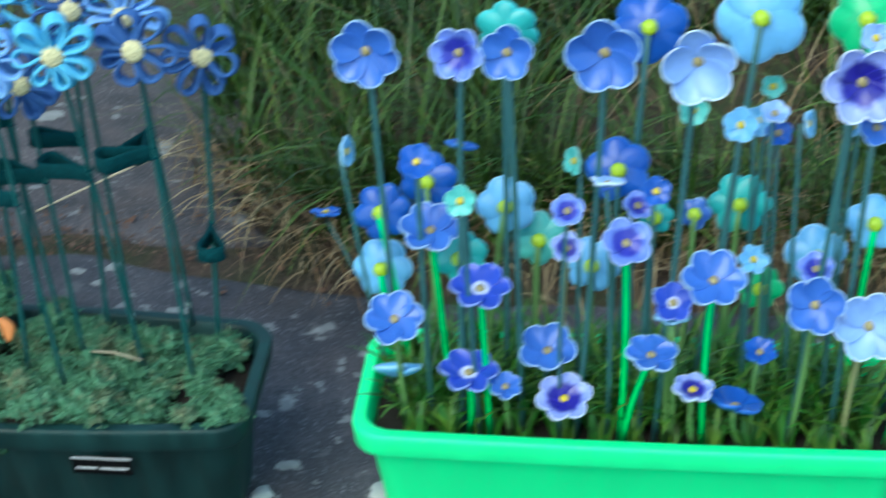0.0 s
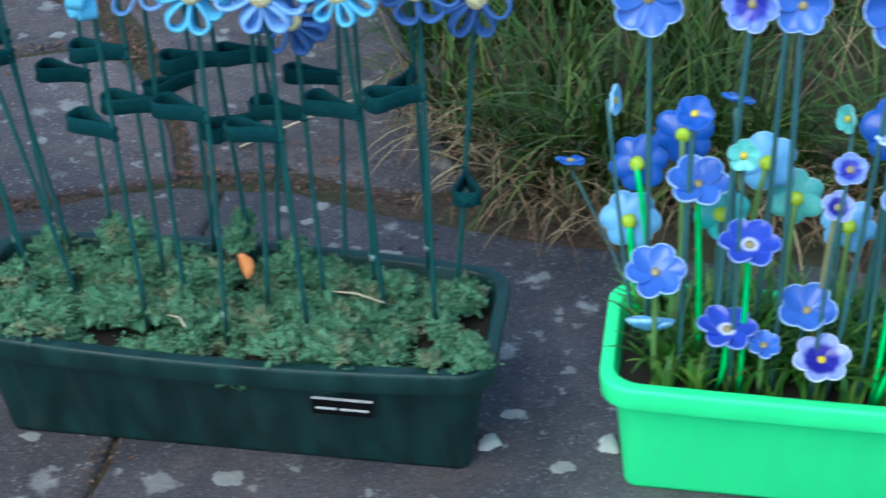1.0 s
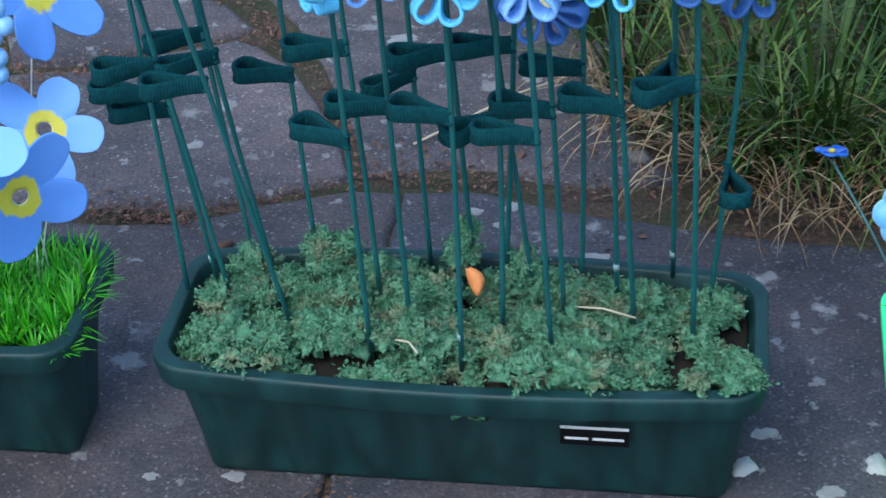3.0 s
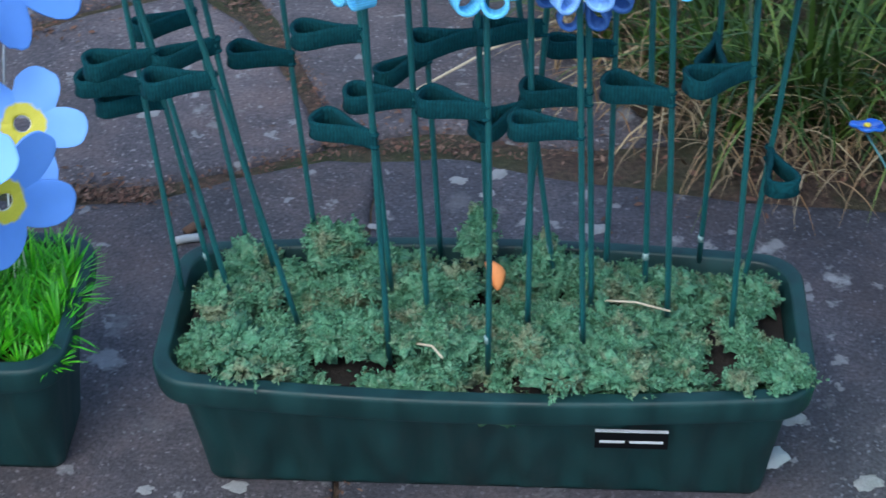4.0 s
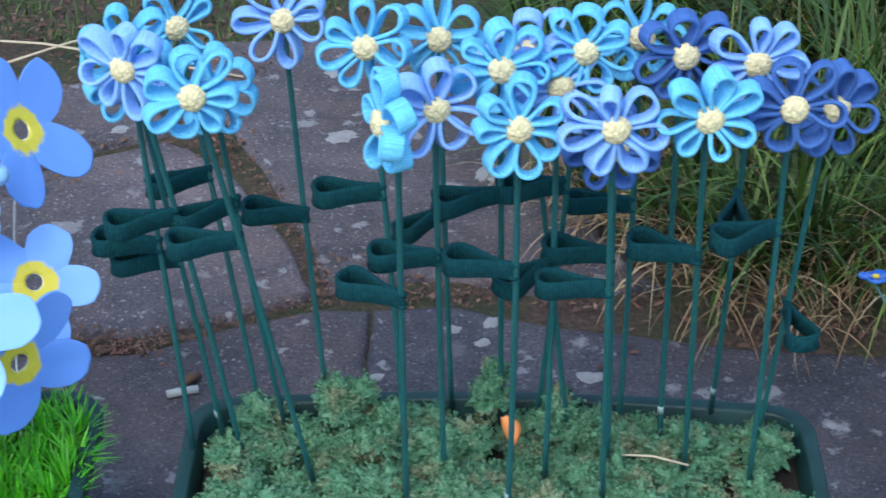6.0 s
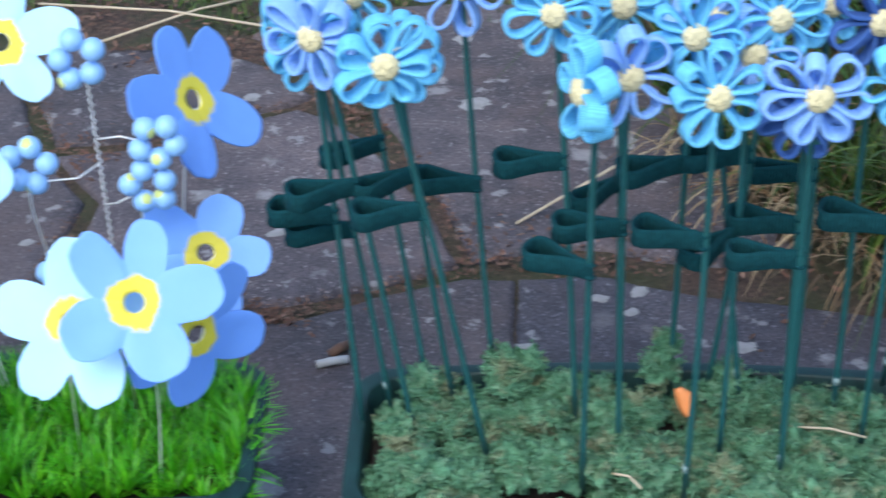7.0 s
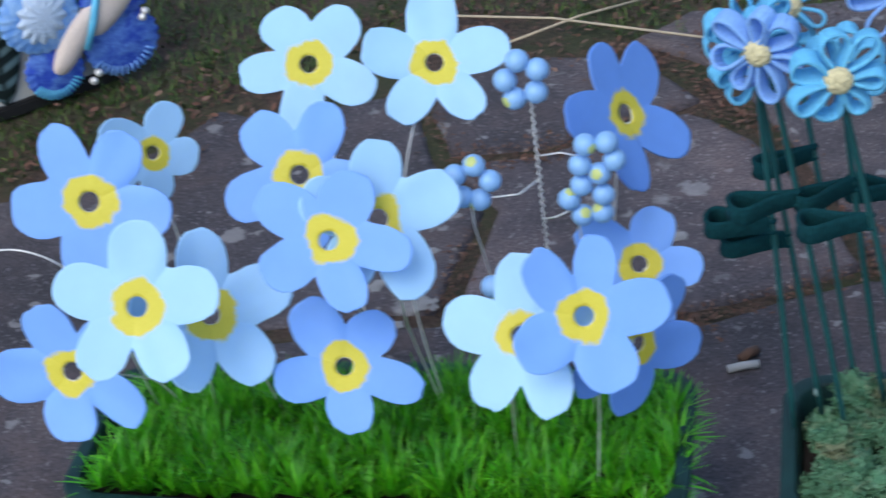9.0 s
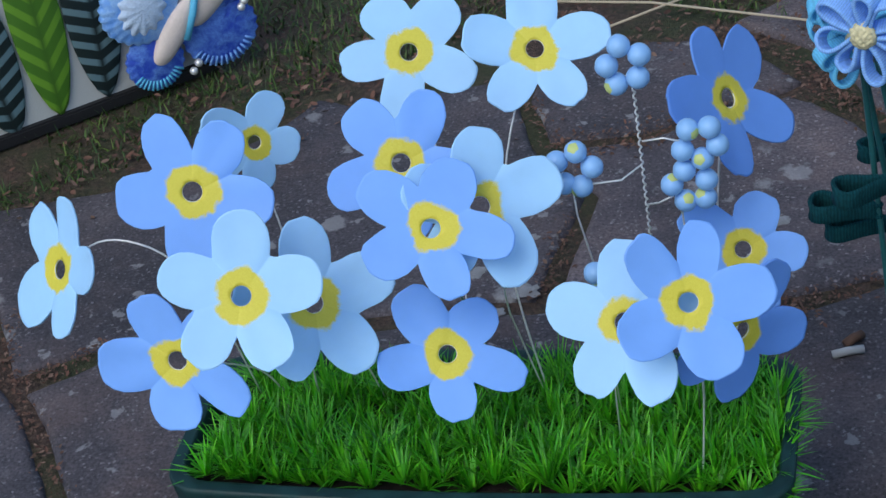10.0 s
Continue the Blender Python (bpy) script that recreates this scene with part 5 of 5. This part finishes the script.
# ---- clay flowers in the lime planter ----
def clay_petal(R, key, lobes, cup, g):
    """One rolled clay petal that runs along +y from the flower's heart, dished, with a thick pale lip."""
    n, levels = 26, (0.0, 0.3, 0.55, 0.75, 0.88, 0.96, 1.0)
    long, wide = 0.5 * R * g.uniform(0.95, 1.05), R * math.sin(math.pi / lobes) * g.uniform(0.84, 0.93)
    th = 0.0009 + 0.03 * R
    vs, fs, uv = [], [], []
    for side in (1, -1):
        for s in levels:
            for i in range(n):
                a = 2 * math.pi * i / n
                y = 0.5 * R + s * long * math.cos(a)
                taper = 0.62 + 0.38 * min(1.0, max(0.0, y) / (0.55 * R)) ** 0.8
                x = s * wide * math.sin(a) * taper
                q = math.hypot(x, y) / R
                lip = 0.05 * R * max(0.0, s - 0.8) / 0.2 * max(0.0, math.cos(a))
                z = cup * R * q ** 1.7 + 0.16 * R * (x / wide) ** 2 * q + lip + side * th * (1 if s < 0.99 else 0.4)
                vs.append((x, y, z))
                # towards the heart the lip fades out
                uv.append((q, s if math.cos(a) > 0.35 else s * 0.8))
    m = len(levels)
    for a in range(m - 1):
        for i in range(n):
            j = (i + 1) % n
            fs.append((a * n + i, a * n + j, (a + 1) * n + j, (a + 1) * n + i))
            b = (m + a) * n
            fs.append((b + i, b + n + i, b + n + j, b + j))
    e = (m - 1) * n
    for i in range(n):
        j = (i + 1) % n
        fs.append((e + i, e + j, m * n + e + j, m * n + e + i))
    return mesh("petal", vs, fs, M[key], True, uv)


clay_rnd = random.Random(51)
NAMES = {"c_mid": "cornflower-blue", "c_dark": "cobalt-blue", "c_navy": "deep blue", "c_pale": "pale blue", "c_ice": "ice-blue", "c_peri": "lilac-blue", "c_stripe": "violet-striped white", "c_teal": "turquoise", "c_mint": "mint-green", "c_green": "green"}
CANES = {"cane_lime": "lime green", "cane_olive": "olive", "cane_teal": "teal", "cane_wood": "bamboo"}


def clay_flower(p, R, key, az, el, foot, cane="cane_lime", cup=0.25, lobes=6, heart="ochre", back=False, width=0.003):
    """A glazed clay flower on a cane. back: its face turns from the path, and a calyx shows behind it."""
    p, foot = Vector(p), Vector((foot[0], foot[1], 0.17))
    t = thing("clay_flower", NAMES[key] + " glazed clay flower on a " + CANES[cane] + " cane", "artificial flower", "clay flowers in the lime planter", foot)
    head = Matrix.Translation(-foot) @ facing(p, az, el, clay_rnd.uniform(-30, 30))
    g = random.Random(clay_rnd.randrange(9999))
    petal = clay_petal(0.95 * R, key, lobes, cup, g)
    for k in range(lobes):
        o = part("petal", petal, t)
        o.matrix_basis = head @ Matrix.Rotation(2 * math.pi * k / lobes + g.uniform(-0.07, 0.07), 4, "Z") @ Matrix.Rotation(0.05 + g.uniform(-0.05, 0.05), 4, "Y") @ Matrix.Rotation(g.uniform(-0.1, 0.1), 4, "X")
    hr = 0.0028 + 0.07 * R
    o = part("flower_centre", mesh("flower_centre", *ball(hr, 2, 0.55, 0.2, R * 900), M[heart]), t, "raised glazed centre")
    o.matrix_basis = head @ Matrix.Translation((0, 0, 0.003))
    neck = head @ Vector((0, 0, -0.006))
    if back:
        o = part("calyx", mesh("calyx", *ball(0.0065 + 0.05 * R, 3, 0.85, 0.15, R * 700), M["calyx"]), t, "yellow-green calyx behind the petals")
        o.matrix_basis = head @ Matrix.Translation((0, 0, -0.007))
        neck = head @ Vector((0, 0, -0.011))
    low = Vector((0, 0, -0.01))
    sw = Vector((clay_rnd.uniform(-0.004, 0.004), clay_rnd.uniform(-0.004, 0.004), 0))
    pts = [neck.lerp(low, s) + sw * (4 * s * (1 - s)) for s in (0, 0.15, 0.35, 0.55, 0.75, 1)]
    part("cane", mesh("cane", *tube(pts, width, 8), M[cane]), t)
    return t


clay_flower((0.440, -0.030, 0.603), 0.038, "c_mid", -5, 8, (0.462, -0.011), "cane_teal", 0.35, 6, "ochre", False)
clay_flower((0.538, -0.094, 0.635), 0.028, "c_peri", -10, 12, (0.533, -0.056), "cane_teal", 0.4, 6, "ochre", False)
clay_flower((0.584, -0.099, 0.639), 0.028, "c_mid", 0, 14, (0.597, -0.059), "cane_teal", 0.35, 5, "ochre", False)
clay_flower((0.576, 0.000, 0.609), 0.034, "c_teal", 170, 5, (0.576, 0.000), "cane_teal", 0.3, 6, "calyx", False)
clay_flower((0.676, -0.100, 0.642), 0.037, "c_mid", -5, 8, (0.655, -0.060), "cane_teal", 0.4, 5, "ochre", False)
clay_flower((0.762, -0.130, 0.650), 0.038, "c_ice", 5, 2, (0.738, -0.070), "cane_teal", 0.5, 5, "ochre", False)
clay_flower((0.718, 0.030, 0.607), 0.042, "c_navy", 175, -22, (0.695, 0.021), "cane_teal", 0.3, 6, "calyx", True)
clay_flower((0.826, 0.000, 0.634), 0.047, "c_pale", 178, -22, (0.775, 0.000), "cane_teal", 0.3, 5, "calyx", True)
clay_flower((0.934, 0.050, 0.612), 0.040, "c_green", 175, -22, (0.899, 0.035), "cane_teal", 0.3, 5, "calyx", True)
clay_flower((0.935, -0.020, 0.625), 0.016, "c_ice", 0, 30, (0.918, -0.004), "cane_teal", 0.3, 5, "yellow", False, 0.0022)
clay_flower((0.916, -0.100, 0.618), 0.039, "c_stripe", 5, 12, (0.878, -0.060), "cane_teal", 0.5, 6, "ochre", False)
clay_flower((0.846, 0.050, 0.535), 0.013, "c_mint", 0, 20, (0.828, 0.035), "cane_teal", 0.2, 5, "yellow", False, 0.0022)
clay_flower((0.768, 0.080, 0.489), 0.017, "c_mint", 0, 25, (0.744, 0.056), "cane_teal", 0.2, 5, "yellow", False, 0.0022)
clay_flower((0.812, -0.020, 0.526), 0.019, "c_pale", -10, 30, (0.784, -0.004), "cane_teal", 0.2, 5, "yellow", False)
clay_flower((0.830, 0.020, 0.510), 0.017, "c_pale", 20, 30, (0.830, 0.014), "cane_teal", 0.2, 5, "yellow", False, 0.0022)
clay_flower((0.843, -0.030, 0.544), 0.015, "c_ice", 20, 60, (0.854, -0.011), "cane_teal", 0.3, 5, "ochre", False, 0.0022)
clay_flower((0.851, 0.000, 0.507), 0.015, "c_navy", 0, 40, (0.851, 0.000), "cane_teal", 0.3, 5, "ochre", False, 0.0022)
clay_flower((0.878, 0.000, 0.519), 0.016, "c_pale", 70, 10, (0.878, 0.000), "cane_teal", 0.2, 5, "yellow", False, 0.0022)
clay_flower((0.917, -0.050, 0.545), 0.012, "c_pale", 60, 10, (0.917, -0.025), "cane_teal", 0.2, 5, "yellow", False, 0.0022)
clay_flower((0.935, -0.090, 0.565), 0.020, "c_mid", 10, 30, (0.924, -0.053), "cane_teal", 0.3, 5, "ochre", False)
clay_flower((0.410, -0.010, 0.477), 0.018, "c_pale", 75, 10, (0.450, 0.003), "cane_teal", 0.1, 5, "yellow", False, 0.0022)
clay_flower((0.359, 0.150, 0.306), 0.018, "c_navy", 0, 108, (0.450, 0.065), "cane_teal", 0.1, 5, "yellow", False, 0.0012)
clay_flower((0.493, -0.080, 0.506), 0.020, "c_navy", 0, 45, (0.499, -0.046), "cane_teal", 0.2, 5, "yellow", False)
clay_flower((0.534, -0.050, 0.507), 0.018, "c_navy", -30, 112, (0.545, -0.025), "cane_teal", 0.15, 5, "ochre", False, 0.0022)
clay_flower((0.438, 0.044, 0.374), 0.034, "c_navy", 172, -22, (0.472, 0.031), "cane_lime", 0.12, 6, "calyx", True)
clay_flower((0.483, 0.100, 0.381), 0.036, "c_navy", 176, -22, (0.495, 0.065), "cane_olive", 0.12, 6, "calyx", True)
clay_flower((0.502, -0.053, 0.410), 0.034, "c_mid", -4, 66, (0.519, -0.027), "cane_lime", 0.18, 6, "ochre", False)
clay_flower((0.542, -0.146, 0.502), 0.017, "c_mint", -5, 25, (0.553, -0.070), "cane_teal", 0.2, 5, "yellow", False, 0.0022)
clay_flower((0.573, 0.044, 0.386), 0.035, "c_pale", 176, -22, (0.552, 0.031), "cane_olive", 0.12, 5, "calyx", True)
clay_flower((0.432, 0.074, 0.283), 0.037, "c_pale", 176, -22, (0.450, 0.052), "cane_lime", 0.12, 6, "calyx", True)
clay_flower((0.529, -0.022, 0.360), 0.032, "c_teal", 176, -22, (0.535, -0.005), "cane_teal", 0.12, 6, "calyx", True)
clay_flower((0.557, -0.107, 0.376), 0.033, "c_dark", 0, 74, (0.563, -0.065), "cane_lime", 0.15, 6, "ochre", False)
clay_flower((0.466, -0.088, 0.323), 0.033, "c_mid", 0, 56, (0.472, -0.052), "cane_olive", 0.12, 6, "ochre", False)
clay_flower((0.543, -0.096, 0.264), 0.033, "c_dark", 0, 80, (0.540, -0.057), "cane_lime", 0.15, 6, "ochre", False)
clay_flower((0.582, -0.103, 0.253), 0.019, "c_mid", 0, 72, (0.585, -0.062), "cane_olive", 0.2, 6, "ochre", False)
clay_flower((0.624, -0.065, 0.275), 0.032, "c_mid", -5, 62, (0.624, -0.035), "cane_teal", 0.3, 5, "ochre", False)
clay_flower((0.643, -0.092, 0.233), 0.032, "c_stripe", 0, 68, (0.643, -0.054), "cane_olive", 0.2, 6, "yellow", False)
clay_flower((0.464, -0.060, 0.233), 0.028, "c_pale", 190, 60, (0.470, -0.032), "cane_olive", 0.35, 5, "calyx", False)
clay_flower((0.644, -0.119, 0.478), 0.018, "c_peri", 0, 45, (0.638, -0.070), "cane_teal", 0.3, 5, "ochre", False, 0.0022)
clay_flower((0.642, -0.064, 0.402), 0.018, "c_stripe", 0, 45, (0.636, -0.035), "cane_wood", 0.3, 5, "ochre", False)
clay_flower((0.702, -0.107, 0.436), 0.027, "c_peri", 5, 45, (0.702, -0.065), "cane_lime", 0.3, 5, "ochre", False)
clay_flower((0.692, -0.020, 0.471), 0.036, "c_navy", 176, -22, (0.686, -0.004), "cane_teal", 0.15, 5, "calyx", True)
clay_flower((0.682, -0.100, 0.498), 0.018, "c_ice", -20, 108, (0.688, -0.060), "cane_teal", 0.2, 5, "ochre", False, 0.0022)
clay_flower((0.729, -0.099, 0.492), 0.016, "c_navy", 10, 40, (0.723, -0.059), "cane_teal", 0.2, 5, "yellow", False, 0.0022)
clay_flower((0.648, 0.000, 0.469), 0.016, "c_mint", -55, 10, (0.654, 0.000), "cane_teal", 0.2, 5, "yellow", False, 0.0022)
clay_flower((0.712, -0.050, 0.446), 0.017, "c_peri", 20, 50, (0.712, -0.025), "cane_teal", 0.2, 5, "ochre", False, 0.0022)
clay_flower((0.732, 0.030, 0.387), 0.020, "c_teal", 176, -22, (0.732, 0.021), "cane_teal", 0.15, 6, "calyx", True, 0.0022)
clay_flower((0.774, 0.060, 0.375), 0.019, "c_mid", 176, -22, (0.765, 0.042), "cane_olive", 0.15, 5, "calyx", True)
clay_flower((0.823, 0.090, 0.371), 0.036, "c_teal", 178, -22, (0.811, 0.063), "cane_olive", 0.12, 6, "calyx", True)
clay_flower((0.789, -0.118, 0.403), 0.034, "c_mid", 0, 55, (0.789, -0.070), "cane_lime", 0.2, 6, "ochre", False)
clay_flower((0.751, -0.104, 0.366), 0.023, "c_dark", 0, 50, (0.751, -0.063), "cane_olive", 0.25, 5, "ochre", False)
clay_flower((0.746, -0.030, 0.329), 0.017, "c_ice", 0, 110, (0.749, -0.011), "cane_teal", 0.1, 5, "ochre", False, 0.0022)
clay_flower((0.751, -0.100, 0.343), 0.020, "c_pale", 0, 104, (0.757, -0.060), "cane_olive", 0.1, 5, "yellow", False)
clay_flower((0.731, -0.120, 0.311), 0.030, "c_mid", 15, 78, (0.705, -0.070), "cane_lime", 0.15, 6, "ochre", False)
clay_flower((0.842, -0.090, 0.300), 0.018, "c_navy", 0, 65, (0.842, -0.053), "cane_olive", 0.25, 6, "ochre", False)
clay_flower((0.775, -0.115, 0.267), 0.023, "c_stripe", 0, 78, (0.781, -0.070), "cane_olive", 0.2, 6, "yellow", False)
clay_flower((0.819, -0.110, 0.245), 0.031, "c_navy", 150, 75, (0.831, -0.067), "cane_olive", 0.25, 5, "ochre", False)
clay_flower((0.892, -0.100, 0.368), 0.032, "c_mid", 0, 30, (0.881, -0.060), "cane_olive", 0.35, 5, "ochre", False)
clay_flower((0.902, 0.020, 0.351), 0.035, "c_pale", 178, -22, (0.902, 0.014), "cane_teal", 0.2, 5, "calyx", True)
clay_flower((0.894, -0.060, 0.384), 0.020, "c_peri", 0, 60, (0.894, -0.032), "cane_teal", 0.2, 5, "ochre", False)
clay_flower((0.834, -0.020, 0.369), 0.017, "c_pale", 0, 40, (0.834, -0.004), "cane_teal", 0.2, 6, "yellow", False, 0.0022)
clay_flower((0.846, 0.020, 0.309), 0.027, "c_green", 178, -22, (0.843, 0.014), "cane_olive", 0.2, 6, "calyx", True)
clay_flower((0.956, 0.000, 0.406), 0.032, "c_pale", 178, -22, (0.938, 0.000), "cane_lime", 0.2, 5, "calyx", True)
clay_flower((0.947, -0.100, 0.345), 0.038, "c_ice", 0, 30, (0.938, -0.060), "cane_wood", 0.4, 6, "ochre", False)
clay_flower((0.608, 0.060, 0.336), 0.032, "c_mint", 178, -22, (0.608, 0.042), "cane_olive", 0.15, 6, "calyx", True)
clay_flower((0.666, 0.050, 0.312), 0.033, "c_pale", 178, -22, (0.660, 0.035), "cane_olive", 0.15, 6, "calyx", True)
clay_flower((0.998, 0.000, 0.503), 0.029, "c_mid", 0, 20, (0.985, 0.000), "cane_teal", 0.3, 5, "ochre", False)
clay_flower((1.012, -0.080, 0.400), 0.032, "c_dark", 0, 60, (0.985, -0.046), "cane_lime", 0.2, 6, "ochre", False)
clay_flower((1.042, -0.090, 0.313), 0.031, "c_mid", 0, 66, (0.985, -0.053), "cane_lime", 0.2, 6, "ochre", False)
clay_flower((1.003, -0.090, 0.262), 0.026, "c_stripe", 0, 70, (0.985, -0.053), "cane_olive", 0.2, 6, "yellow", False)
